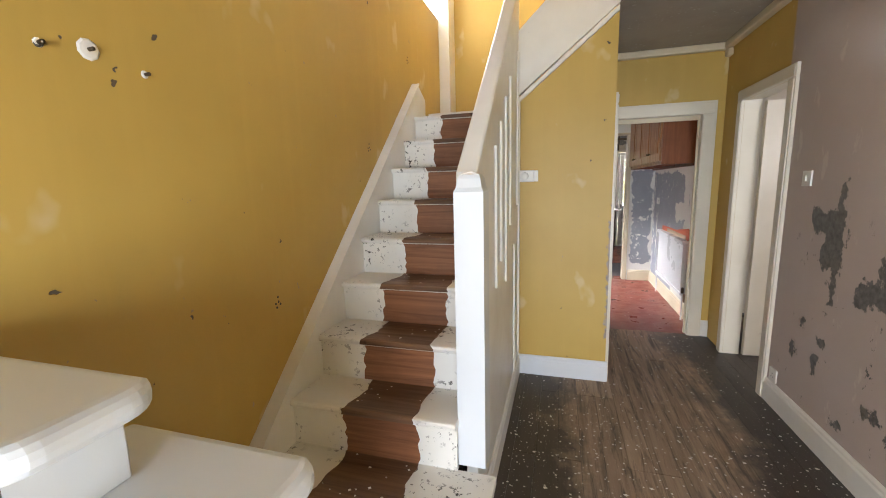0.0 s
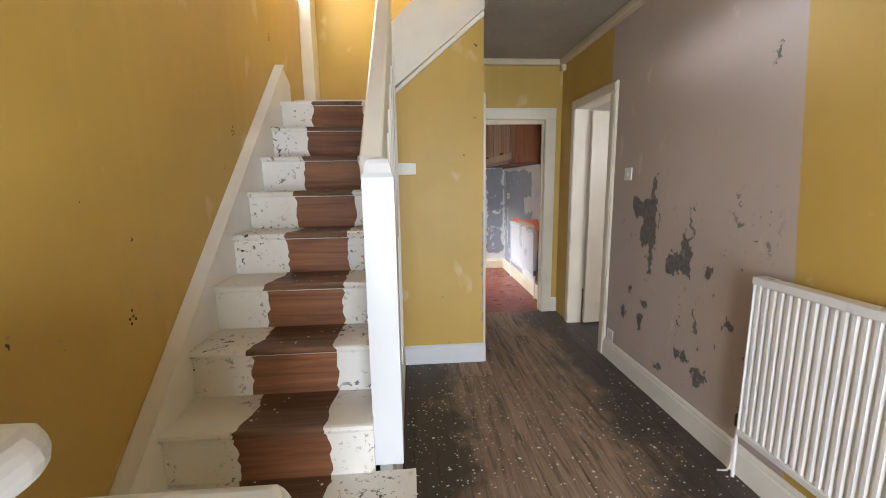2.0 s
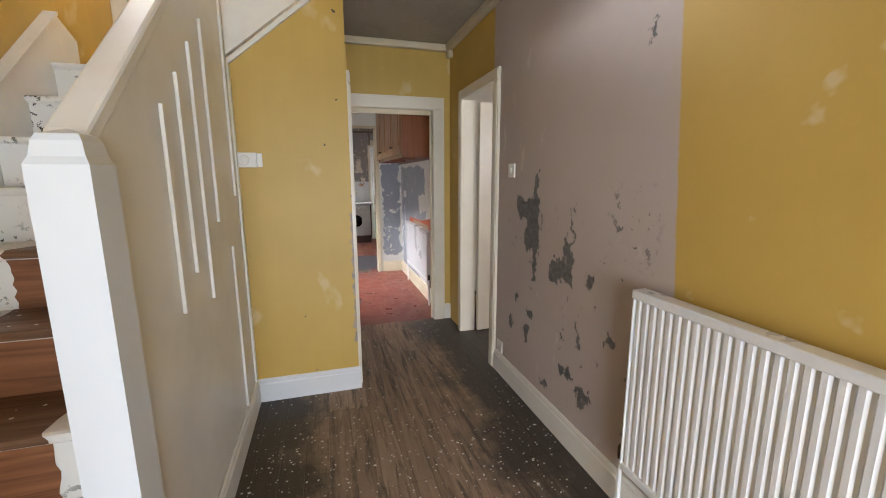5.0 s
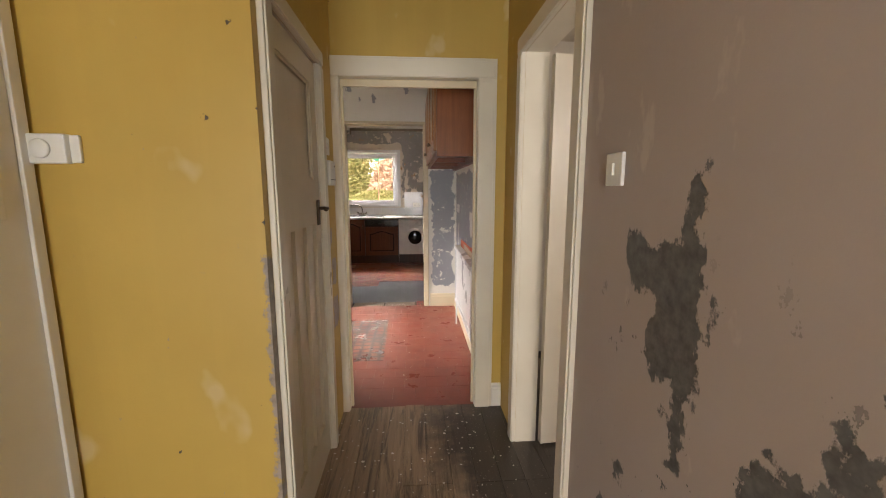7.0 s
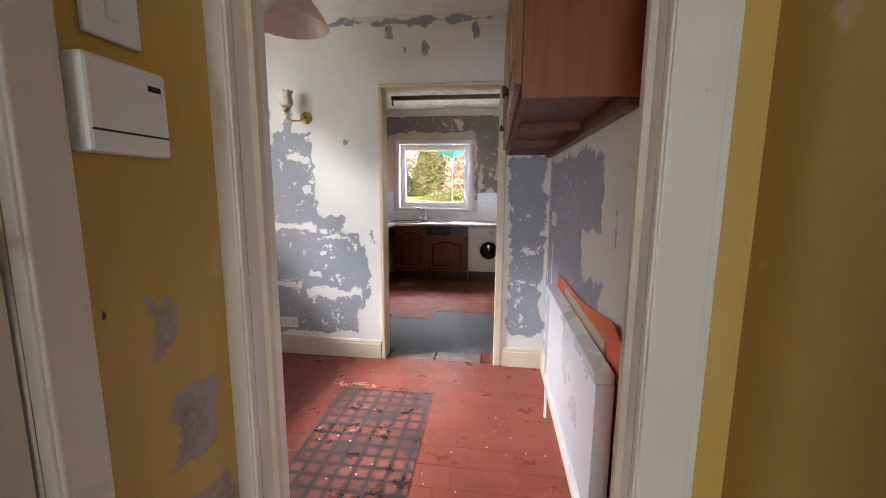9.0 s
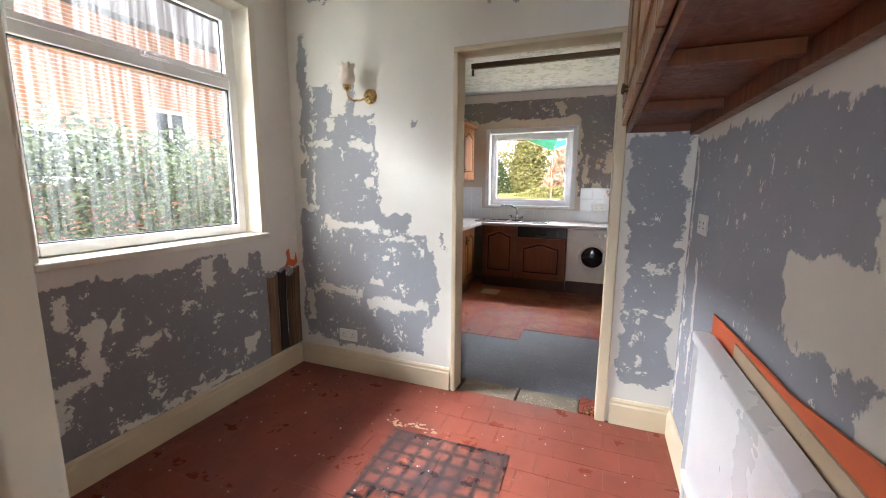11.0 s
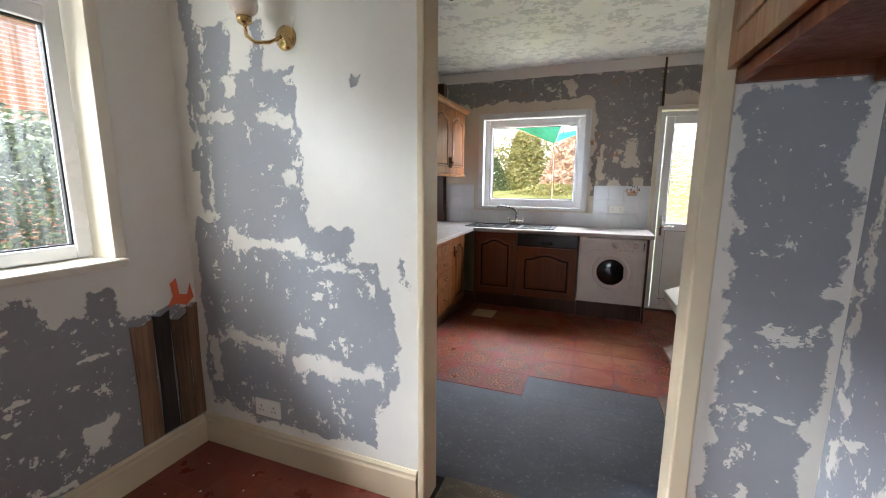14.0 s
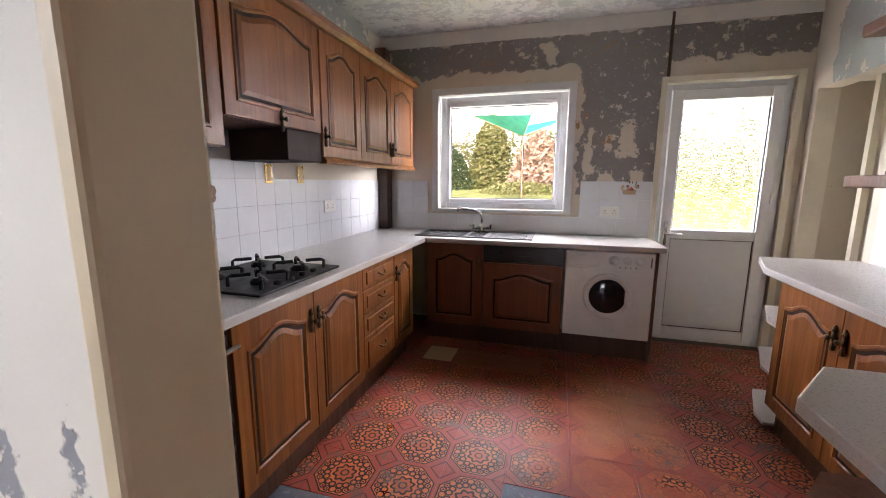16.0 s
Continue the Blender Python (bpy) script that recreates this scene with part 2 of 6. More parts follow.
def board_floor():
    n = Nodes("dirty_floorboards", 0.55)
    shift = n.t.nodes.new("ShaderNodeVectorMath")
    n.link(n.scaled(24, 1.3, 24), shift.inputs[0])
    n.link(n.m("MULTIPLY", n.rand(), 37.0), shift.inputs[1])
    grain = n.noise(1.0, 6, 0.65, shift.outputs[0], 0.8)
    c = n.mix(n.ramp(grain, 0.3, 0.7), (0.42, 0.305, 0.21), (0.21, 0.145, 0.095))
    c = n.mix(n.ramp(n.rand(), 0, 1, 0, 0.3), c, (0.08, 0.05, 0.03))
    # black varnish border along both walls and worn into the middle
    edge = n.m("MINIMUM", n.m("ABSOLUTE", n.m("SUBTRACT", n.x, 3.33)), n.m("ABSOLUTE", n.m("SUBTRACT", n.x, 1.7)))
    grime = n.ramp(n.m("ADD", edge, n.m("MULTIPLY", n.m("SUBTRACT", n.noise(2.2, 6, 0.7), 0.5), 1.1)), 0.50, 0.24, 0, 0.93)
    c = n.mix(grime, c, (0.028, 0.023, 0.021))
    c = n.mix(n.ramp(n.noise(1.0, 7, 0.72, n.scaled(26, 2.2, 1), 0.6), 0.50, 0.64, 0, 0.8), c, (0.035, 0.027, 0.022))
    scuff = n.m("MULTIPLY", n.ramp(n.noise(1.0, 6, 0.7, n.scaled(30, 7, 1, 2.0), 2.0), 0.62, 0.7), n.ramp(n.noise(2.5, 2), 0.55, 0.65, 0, 0.6))
    c = n.mix(scuff, c, (0.30, 0.28, 0.26))
    dust = n.ramp(n.noise(95, 3, 0.7), 0.66, 0.69, 0, 0.75)
    c = n.mix(dust, c, (0.45, 0.42, 0.38))
    return n.done(c, grain, 0.002, n.ramp(grime, 0, 1, 0.62, 0.45))


def quarry_tile():
    n = Nodes("red_quarry_tile", 0.4)
    n.b.inputs["Specular IOR Level"].default_value = 0.35
    f = n.noise(4, 5)
    c = n.mix(n.ramp(f, 0.3, 0.7), (0.20, 0.045, 0.027), (0.14, 0.032, 0.02))
    c = n.mix(n.ramp(n.rand(), 0, 1, 0, 0.35), c, (0.22, 0.055, 0.034))
    paint = n.ramp(n.noise(3.2, 7, 0.7), 0.58, 0.66, 0, 0.6)
    c = n.mix(paint, c, (0.24, 0.07, 0.046))
    c = n.mix(n.ramp(n.noise(9, 6, 0.7), 0.62, 0.72, 0, 0.6), c, (0.10, 0.03, 0.025))
    c = n.mix(n.ramp(n.noise(80, 3, 0.7), 0.71, 0.74, 0, 0.6), c, (0.55, 0.47, 0.42))
    return n.done(c, f, 0.002, n.ramp(n.noise(6, 5), 0.3, 0.7, 0.22, 0.5))


def kitchen_tile():
    """Vinyl tile 0.28 m: octagon with a rosette and scrolls, orange on brick red, worn away in places."""
    n = Nodes("patterned_vinyl_tile", 0.35)
    size = 0.28
    u = n.m("SUBTRACT", n.m("FRACT", n.m("DIVIDE", n.m("SUBTRACT", n.x, 0.86), size)), 0.5)
    v = n.m("SUBTRACT", n.m("FRACT", n.m("DIVIDE", n.m("SUBTRACT", n.y, 7.6), size)), 0.5)
    au, av = n.m("ABSOLUTE", u), n.m("ABSOLUTE", v)
    octagon = n.m("MAXIMUM", n.m("MAXIMUM", au, av), n.m("MULTIPLY", n.m("ADD", au, av), 0.72))
    octagon = n.m("MULTIPLY", octagon, 0.925)
    r = n.m("SQRT", n.m("ADD", n.m("MULTIPLY", u, u), n.m("MULTIPLY", v, v)))
    ang = n.m("ARCTAN2", v, u)
    petals = n.m("ADD", r, n.m("MULTIPLY", n.m("COSINE", n.m("MULTIPLY", ang, 8.0)), 0.02))
    fold = n.m("PINGPONG", ang, math.pi / 8)
    fx, fy = n.m("MULTIPLY", r, n.m("COSINE", fold)), n.m("MULTIPLY", r, n.m("SINE", fold))

    def away(cx, cy):
        p, q = n.m("SUBTRACT", fx, cx), n.m("SUBTRACT", fy, cy)
        return n.m("SQRT", n.m("ADD", n.m("MULTIPLY", p, p), n.m("MULTIPLY", q, q)))

    def hoop(cx, cy, rad, thick):
        return n.ramp(n.m("ABSOLUTE", n.m("SUBTRACT", away(cx, cy), rad)), thick, thick * 0.6)

    curls = n.m("MAXIMUM", n.m("MAXIMUM", hoop(0.275, 0.062, 0.048, 0.017), hoop(0.375, 0.10, 0.045, 0.015)), n.m("MAXIMUM", hoop(0.37, 0.0, 0.055, 0.014), n.ramp(away(0.375, 0.10), 0.02, 0.015)))
    n.b.inputs["Specular IOR Level"].default_value = 0.14
    red, orange, dark = (0.23, 0.045, 0.03), (0.42, 0.115, 0.026), (0.02, 0.009, 0.008)
    field = n.mix(n.ramp(n.noise(14, 4), 0.35, 0.65), orange, (0.30, 0.085, 0.04))
    c = n.mix(n.ramp(octagon, 0.425, 0.42), red, field)
    line = n.m("MULTIPLY", n.ramp(octagon, 0.405, 0.409), n.ramp(octagon, 0.430, 0.426))
    scroll = n.m("MULTIPLY", curls, n.m("MULTIPLY", n.ramp(r, 0.2, 0.21), n.ramp(octagon, 0.40, 0.395)))
    c = n.mix(n.m("MULTIPLY", n.ramp(petals, 0.165, 0.16), 0.75), c, (0.26, 0.055, 0.022))
    ring = n.m("MULTIPLY", n.ramp(petals, 0.135, 0.14), n.ramp(petals, 0.182, 0.176))
    eye = n.m("MULTIPLY", n.ramp(r, 0.045, 0.05), n.ramp(r, 0.075, 0.07))
    corner = n.ramp(n.m("ABSOLUTE", n.m("SUBTRACT", n.m("ADD", au, av), 0.80)), 0.02, 0.012)
    ink = n.m("MAXIMUM", n.m("MAXIMUM", line, scroll), n.m("MAXIMUM", n.m("MAXIMUM", ring, eye), n.m("MULTIPLY", corner, 0.8)))
    wear = n.ramp(n.m("ADD", n.noise(2.4, 6, 0.7), n.ramp(n.box(n.x, n.y, 2.75, 9.1, 0.35, 0.6), 0.3, -0.2, 0, 0.2)), 0.60, 0.74)
    c = n.mix(n.m("MULTIPLY", ink, n.m("SUBTRACT", 1.0, wear)), c, dark)
    c = n.mix(n.m("MULTIPLY", wear, 0.6), c, (0.23, 0.055, 0.032))
    tan = n.ramp(n.m("ADD", n.box(n.x, n.y, 2.85, 9.45, 0.2, 0.35), n.m("MULTIPLY", n.m("SUBTRACT", n.noise(4, 5), 0.5), 0.5)), 0.1, -0.2, 0, 0.7)
    c = n.mix(tan, c, (0.27, 0.135, 0.065))
    c = n.mix(n.ramp(n.noise(5, 6, 0.7, n.scaled(1, 1, 1, 9.0)), 0.56, 0.66, 0, 0.75), c, (0.09, 0.065, 0.06))
    c = n.mix(n.ramp(n.noise(80, 3, 0.7), 0.74, 0.76, 0, 0.6), c, (0.6, 0.55, 0.5))
    return n.done(c, n.m("SUBTRACT", 1.0, ink), 0.0006, n.ramp(n.noise(7, 5), 0.3, 0.7, 0.26, 0.6))


def brown_mat():
    """Vinyl offcut printed with small dark-edged brown squares."""
    n = Nodes("brown_check_vinyl", 0.3)
    u = n.m("ABSOLUTE", n.m("SUBTRACT", n.m("FRACT", n.m("DIVIDE", n.x, 0.083)), 0.5))
    v = n.m("ABSOLUTE", n.m("SUBTRACT", n.m("FRACT", n.m("DIVIDE", n.y, 0.083)), 0.5))
    d = n.m("ADD", n.m("MAXIMUM", u, v), n.m("MULTIPLY", n.m("SUBTRACT", n.noise(28, 5), 0.5), 0.5))
    c = n.mix(n.ramp(d, 0.22, 0.46), (0.20, 0.058, 0.036), (0.022, 0.014, 0.014))
    c = n.mix(n.ramp(n.noise(4, 4), 0.40, 0.62, 0, 0.8), c, (0.03, 0.02, 0.022))
    return n.done(c, d, 0.0008, n.ramp(n.noise(6, 4), 0.3, 0.7, 0.2, 0.45))


def slate_vinyl():
    n = Nodes("bitumen_floor", 0.5)
    f = n.noise(5, 6, 0.7)
    c = n.mix(n.ramp(f, 0.3, 0.7), (0.055, 0.064, 0.082), (0.11, 0.122, 0.145))
    c = n.mix(n.ramp(n.noise(40, 4, 0.7), 0.58, 0.68, 0, 0.6), c, (0.24, 0.25, 0.26))
    c = n.mix(n.ramp(n.noise(110, 3, 0.7), 0.72, 0.74, 0, 0.8), c, (0.5, 0.5, 0.48))
    return n.done(c, n.noise(30, 6, 0.7), 0.002, n.ramp(f, 0.3, 0.7, 0.5, 0.8))


def glass(name, wet=False, patterned=False):
    n = Nodes(name, 0.0)
    n.b.inputs["Transmission Weight"].default_value = 1.0
    n.b.inputs["IOR"].default_value = 1.0 if not patterned else 1.2
    n.b.inputs["Specular IOR Level"].default_value = 0.3
    def misted(amount):
        out = n.t.nodes["Material Output"]
        fog, blend = n.t.nodes.new("ShaderNodeBsdfTranslucent"), n.t.nodes.new("ShaderNodeMixShader")
        fog.inputs[0].default_value = (0.9, 0.93, 0.95, 1)
        n.put(amount, blend.inputs[0])
        n.link(n.b.outputs[0], blend.inputs[1])
        n.link(fog.outputs[0], blend.inputs[2])
        n.link(blend.outputs[0], out.inputs["Surface"])

    if wet:
        runs = n.noise(1.0, 5, 0.6, n.scaled(1, 45, 1.6), 0.4)
        upper = n.ramp(n.m("ADD", n.z, n.m("MULTIPLY", n.noise(4, 4), 0.6)), 1.35, 1.9, 0.05, 0.12)
        r = n.m("MULTIPLY", n.ramp(runs, 0.45, 0.6), upper)
        n.b.inputs["IOR"].default_value = 1.02
        misted(n.m("MULTIPLY", n.ramp(runs, 0.40, 0.62, 0.008, 0.052), n.ramp(n.z, 1.05, 1.8, 0.4, 1.0)))
        return n.done((0.97, 0.98, 0.98), runs, 0.002, r)
    if patterned:
        w = n.t.nodes.new("ShaderNodeTexVoronoi")
        n.link(n.pos, w.inputs["Vector"])
        w.inputs["Scale"].default_value = 13
        misted(0.003)
        rings = n.m("SINE", n.m("MULTIPLY", w.outputs["Distance"], 26.0))
        return n.done((0.97, 0.99, 0.97), n.m("ADD", rings, n.noise(30, 2)), 0.005, 0.08)
    return n.done((1, 1, 1), None, 0, 0.0)


def brick_wall():
    n = Nodes("orange_brick", 0.8)
    b = n.t.nodes.new("ShaderNodeTexBrick")
    v = n.t.nodes.new("ShaderNodeCombineXYZ")
    n.link(n.y, v.inputs[0])
    n.link(n.z, v.inputs[1])
    n.link(v.outputs[0], b.inputs["Vector"])
    b.inputs["Scale"].default_value = 1.0
    b.inputs["Brick Width"].default_value, b.inputs["Row Height"].default_value, b.inputs["Mortar Size"].default_value = 0.225, 0.075, 0.008
    b.inputs["Color1"].default_value, b.inputs["Color2"].default_value = (0.42, 0.16, 0.075, 1), (0.34, 0.12, 0.06, 1)
    b.inputs["Mortar"].default_value = (0.45, 0.36, 0.3, 1)
    return n.done(b.outputs[0], n.noise(40, 3), 0.003)


def leafy(name, a, b):
    n = Nodes(name, 0.55)
    return n.done(n.mix(n.m("FRACT", n.m("ADD", n.island, n.rand())), a, b))


MUST = mustard_wall("mustard_wall_paint")
HALLR = hall_right_wall()
WHITE = worn("white_gloss", (0.76, 0.74, 0.69), (0.42, 0.38, 0.30), 0.35, 0.71)
SILLW = worn("clean_white_gloss", (0.62, 0.64, 0.66), (0.52, 0.52, 0.5), 0.3, 0.78)
TRIM = worn("cream_gloss", (0.70, 0.65, 0.54), (0.45, 0.38, 0.27), 0.35, 0.70)
DIRTYTRIM = worn("soiled_cream_gloss", (0.62, 0.53, 0.37), (0.28, 0.22, 0.14), 0.4, 0.66, (0.5, 0.5, 0.48))
CHIPPED = worn("chipped_white_gloss", (0.74, 0.72, 0.67), (0.45, 0.38, 0.26), 0.4, 0.585, (0.05, 0.04, 0.03))
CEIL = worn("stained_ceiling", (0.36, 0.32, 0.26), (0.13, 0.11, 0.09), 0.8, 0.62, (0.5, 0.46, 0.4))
CEILD = worn("white_ceiling", (0.75, 0.73, 0.69), (0.55, 0.5, 0.42), 0.8, 0.72)
PINE = wood("bare_pine_tread", (0.25, 0.135, 0.072), (0.085, 0.042, 0.022), 0.5, "x")
PINER = wood("bare_pine_riser", (0.36, 0.155, 0.07), (0.13, 0.048, 0.02), 0.5, "x")
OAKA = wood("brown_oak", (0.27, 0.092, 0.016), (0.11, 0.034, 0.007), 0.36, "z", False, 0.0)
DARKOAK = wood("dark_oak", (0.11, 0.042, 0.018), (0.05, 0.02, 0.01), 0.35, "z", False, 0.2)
# near-black stand-in for the shade in the grooves of the door panels
GROOVE_SHADE = plain("groove_shade_line", (0.018, 0.008, 0.005), 0.6, gloss=0.12)
# mahogany; also the shaded copy of the oak under the sink worktop
CABW = wood("mahogany_and_shaded_oak", (0.22, 0.066, 0.02), (0.13, 0.036, 0.012), 0.38, "z", False, 0.06)
# lighter copy of the mahogany, for a cupboard end that catches the light
MAHOG_LIT = wood("lit_mahogany_end", (0.36, 0.115, 0.035), (0.22, 0.064, 0.02), 0.35, "z", False, 0.1)
PINECAB = wood("orange_pine_cabinet", (0.36, 0.165, 0.055), (0.23, 0.092, 0.03), 0.35, "z", True, 0.2)
BOARDS = board_floor()
QUARRY = quarry_tile()
KTILE = kitchen_tile()
BROWNMAT = brown_mat()
SLATE = slate_vinyl()
GROUT = plain("dark_joint", (0.06, 0.045, 0.04), 0.9)
STONE = worn("worn_stone", (0.19, 0.155, 0.11), (0.05, 0.042, 0.03), 0.8, 0.55, (0.4, 0.37, 0.3), 3)
PLASTIC = plain("white_plastic", (0.76, 0.75, 0.71), 0.35, 0.06)
UPVC = plain("white_upvc", (0.82, 0.83, 0.85), 0.25, 0.05, 4)
ENAMEL = plain("white_enamel", (0.72, 0.69, 0.66), 0.3, 0.08, 3)
RADW = plain("radiator_enamel", (0.70, 0.70, 0.70), 0.3, 0.06, 3)
WORKTOP = plain("grey_laminate", (0.46, 0.44, 0.42), 0.3, 0.08, 160)
BLACK = plain("black_enamel", (0.012, 0.012, 0.013), 0.25)
IRON = plain("cast_iron", (0.012, 0.012, 0.012), 0.5, gloss=0.2)
SINK = plain("dark_composite", (0.05, 0.048, 0.046), 0.35)
CHROME = metal("chrome", (0.82, 0.82, 0.82), 0.12)
BRASS = metal("brass", (0.68, 0.48, 0.22), 0.25)
BRONZE = metal("aged_bronze", (0.12, 0.09, 0.06), 0.45)
RUBBER = plain("dark_gasket", (0.03, 0.03, 0.03), 0.6)
TILEW = plain("white_wall_tile", (0.70, 0.71, 0.74), 0.15, 0.06, 3)
ORANGE = worn("orange_primer", (0.62, 0.12, 0.04), (0.4, 0.1, 0.05), 0.6)
HARDB = worn("hardboard", (0.48, 0.36, 0.24), (0.3, 0.2, 0.12), 0.7)
ROTTAN = wood("bare_damp_board", (0.40, 0.24, 0.14), (0.10, 0.05, 0.03), 0.9, "z")
ROTBLACK = wood("black_mould", (0.07, 0.05, 0.04), (0.012, 0.010, 0.009), 0.9, "z")
ROT = wood("rotten_plaster", (0.26, 0.15, 0.075), (0.025, 0.016, 0.012), 0.9, "z")
SHADE = plain("frosted_glass_shade", (0.75, 0.66, 0.56), 0.3, 0.1, 30)
PANE, WETPANE, PATPANE = glass("clear_pane"), glass("wet_pane", wet=True), glass("patterned_pane", patterned=True)
DARKGLASS = plain("dark_drum_glass", (0.008, 0.008, 0.01), 0.06)
BRICK = brick_wall()
LEAF = leafy("hedge_leaf", (0.03, 0.055, 0.02), (0.09, 0.13, 0.045))
LEAFY = leafy("shrub_leaf", (0.16, 0.19, 0.05), (0.34, 0.30, 0.13))
TWIG = leafy("dry_stalk", (0.42, 0.28, 0.20), (0.60, 0.45, 0.34))
GRASS = plain("lawn", (0.30, 0.32, 0.10), 0.9, 0.35, 3)
TEAL = plain("teal_cloth", (0.05, 0.36, 0.33), 0.7, 0.2, 8)
HOODM = plain("dark_brown_steel", (0.025, 0.010, 0.007), 0.6, gloss=0.15)
BRONZEW = plain("brown_leather", (0.2, 0.1, 0.06), 0.6)

END_GREY = ((1.20, 1.58, 0.29, 0.40), (0.90, 1.85, 0.03, 0.46), (1.17, 0.70, 0.32, 0.50), (1.58, 0.90, 0.12, 0.24), (1.68, 0.70, 0.17, 0.32), (1.80, 0.72, 0.10, 0.20), (1.45, 0.42, 0.42, 0.22),
            (1.726, 1.70, 0.022, 0.03), (1.955, 1.0, 0.008, 0.07), (3.12, 0.92, 0.125, 0.66), (1.9, 2.535, 0.95, 0.02), (2.1, 2.46, 0.02, 0.04), (2.36, 2.36, 0.01, 0.03), (2.72, 2.46, 0.02, 0.06), (2.2, 2.34, 0.008, 0.02))
END_KEEP = ((1.05, 1.60, 0.10, 0.022), (1.37, 1.585, 0.09, 0.025), (1.29, 1.06, 0.20, 0.035), (1.66, 0.975, 0.15, 0.012), (1.16, 0.585, 0.20, 0.022), (1.62, 0.53, 0.22, 0.03), (1.785, 0.90, 0.03, 0.04),
            (1.86, 0.27, 0.06, 0.09), (1.20, 1.88, 0.06, 0.10), (1.40, 1.88, 0.09, 0.12), (0.985, 1.55, 0.008, 0.42), (1.14, 1.72, 0.04, 0.05), (1.42, 1.33, 0.03, 0.03), (0.90, 0.45, 0.03, 0.12), (1.45, 0.66, 0.05, 0.02))
WALL_DBACK = stripped_wall("stripped_wall_dining_end", lambda n: n.union(*[n.box(n.x, n.z, *q) for q in END_GREY]), grey=(0.30, 0.312, 0.332), amp=0.19, speck=0.612,
    keep=lambda n: n.union(*[n.box(n.x, n.z, *q) for q in END_KEEP]))
SIDE_KEEP = ((6.0, 0.96, 0.13, 0.05), (5.985, 0.79, 0.02, 0.06), (6.11, 0.60, 0.035, 0.12), (6.02, 0.47, 0.10, 0.03), (5.90, 0.71, 0.025, 0.13), (6.215, 0.69, 0.02, 0.05), (6.68, 0.84, 0.035, 0.08), (6.3, 0.94, 0.12, 0.03),
             (6.88, 0.90, 0.06, 0.09), (7.25, 0.95, 0.19, 0.20), (5.94, 0.36, 0.02, 0.06), (6.5, 0.17, 0.35, 0.015), (6.35, 0.55, 0.06, 0.015), (6.95, 0.30, 0.05, 0.06), (5.75, 1.15, 0.10, 0.05), (5.80, 1.45, 0.08, 0.03))
WALL_DLEFT = stripped_wall("stripped_wall_dining_window", lambda n: n.union(n.box(n.y, n.z, 6.35, 0.50, 1.1, 0.42), n.box(n.y, n.z, 5.55, 1.35, 0.37, 1.2)), amp=0.16, speck=0.61,
    keep=lambda n: n.union(*[n.box(n.y, n.z, *q) for q in SIDE_KEEP]))
WALL_DRIGHT = stripped_wall("stripped_wall_dining_side", lambda n: n.union(n.box(n.y, n.z, 6.85, 0.8, 0.58, 0.74), n.box(n.y, n.z, 6.2, 1.35, 0.25, 0.16), n.box(n.y, n.z, 6.1, 0.7, 0.2, 0.3), n.box(n.y, n.z, 5.77, 1.25, 0.02, 0.09), n.box(n.y, n.z, 5.68, 1.72, 0.012, 0.14)),
    grey=(0.32, 0.335, 0.375), amp=0.2, speck=0.63, keep=lambda n: n.union(n.box(n.y, n.z, 7.16, 0.72, 0.02, 0.30), n.box(n.y, n.z, 7.36, 0.8, 0.012, 0.7), n.box(n.y, n.z, 7.05, 0.35, 0.05, 0.05)))
WALL_KBACK = stripped_wall("stripped_wall_kitchen", lambda n: n.union(n.box(n.x, n.z, 2.6, 2.35, 1.7, 0.125), n.box(n.x, n.z, 2.87, 1.8, 0.30, 0.6)), grey=(0.24, 0.225, 0.215), cream=(0.60, 0.53, 0.44), amp=0.2, speck=0.60, orange=0.66,
    keep=lambda n: n.union(n.box(n.x, n.z, 2.30, 2.33, 0.05, 0.08), n.box(n.x, n.z, 2.66, 1.55, 0.03, 0.16), n.box(n.x, n.z, 2.95, 1.66, 0.05, 0.12), n.box(n.x, n.z, 2.93, 1.52, 0.08, 0.02), n.box(n.x, n.z, 2.80, 1.35, 0.07, 0.045), n.box(n.x, n.z, 3.02, 1.35, 0.045, 0.045)))
WALL_K = stripped_wall("stripped_wall_kitchen_side", lambda n: n.box(n.y, n.z, 9.5, 2.2, 1.0, 0.4), grey=(0.33, 0.34, 0.33), cream=(0.60, 0.54, 0.45), amp=0.3, speck=0.6)
CEILK = stripped_wall("peeling_ceiling", lambda n: n.box(n.x, n.y, 2.5, 9.2, 3, 3), grey=(0.56, 0.57, 0.57), cream=(0.72, 0.72, 0.70), amp=0.1, speck=0.50, orange=0.70)


# ---- building helpers ----
def box(bm, x0, y0, z0, x1, y1, z1, bevel=0.0):
    vs = [bm.verts.new((x, y, z)) for x in (x0, x1) for y in (y0, y1) for z in (z0, z1)]
    fs = [bm.faces.new([vs[i] for i in f]) for f in ((0, 1, 3, 2), (4, 6, 7, 5), (0, 4, 5, 1), (2, 3, 7, 6), (0, 2, 6, 4), (1, 5, 7, 3))]
    if bevel:
        edges = list({e for f in fs for e in f.edges})
        bmesh.ops.bevel(bm, geom=edges, offset=bevel, segments=2, affect="EDGES", profile=0.5)
    return bm


def boxes(*rows, bevel=0.0):
    bm = bmesh.new()
    for r in rows:
        box(bm, *r, bevel=bevel)
    return bm


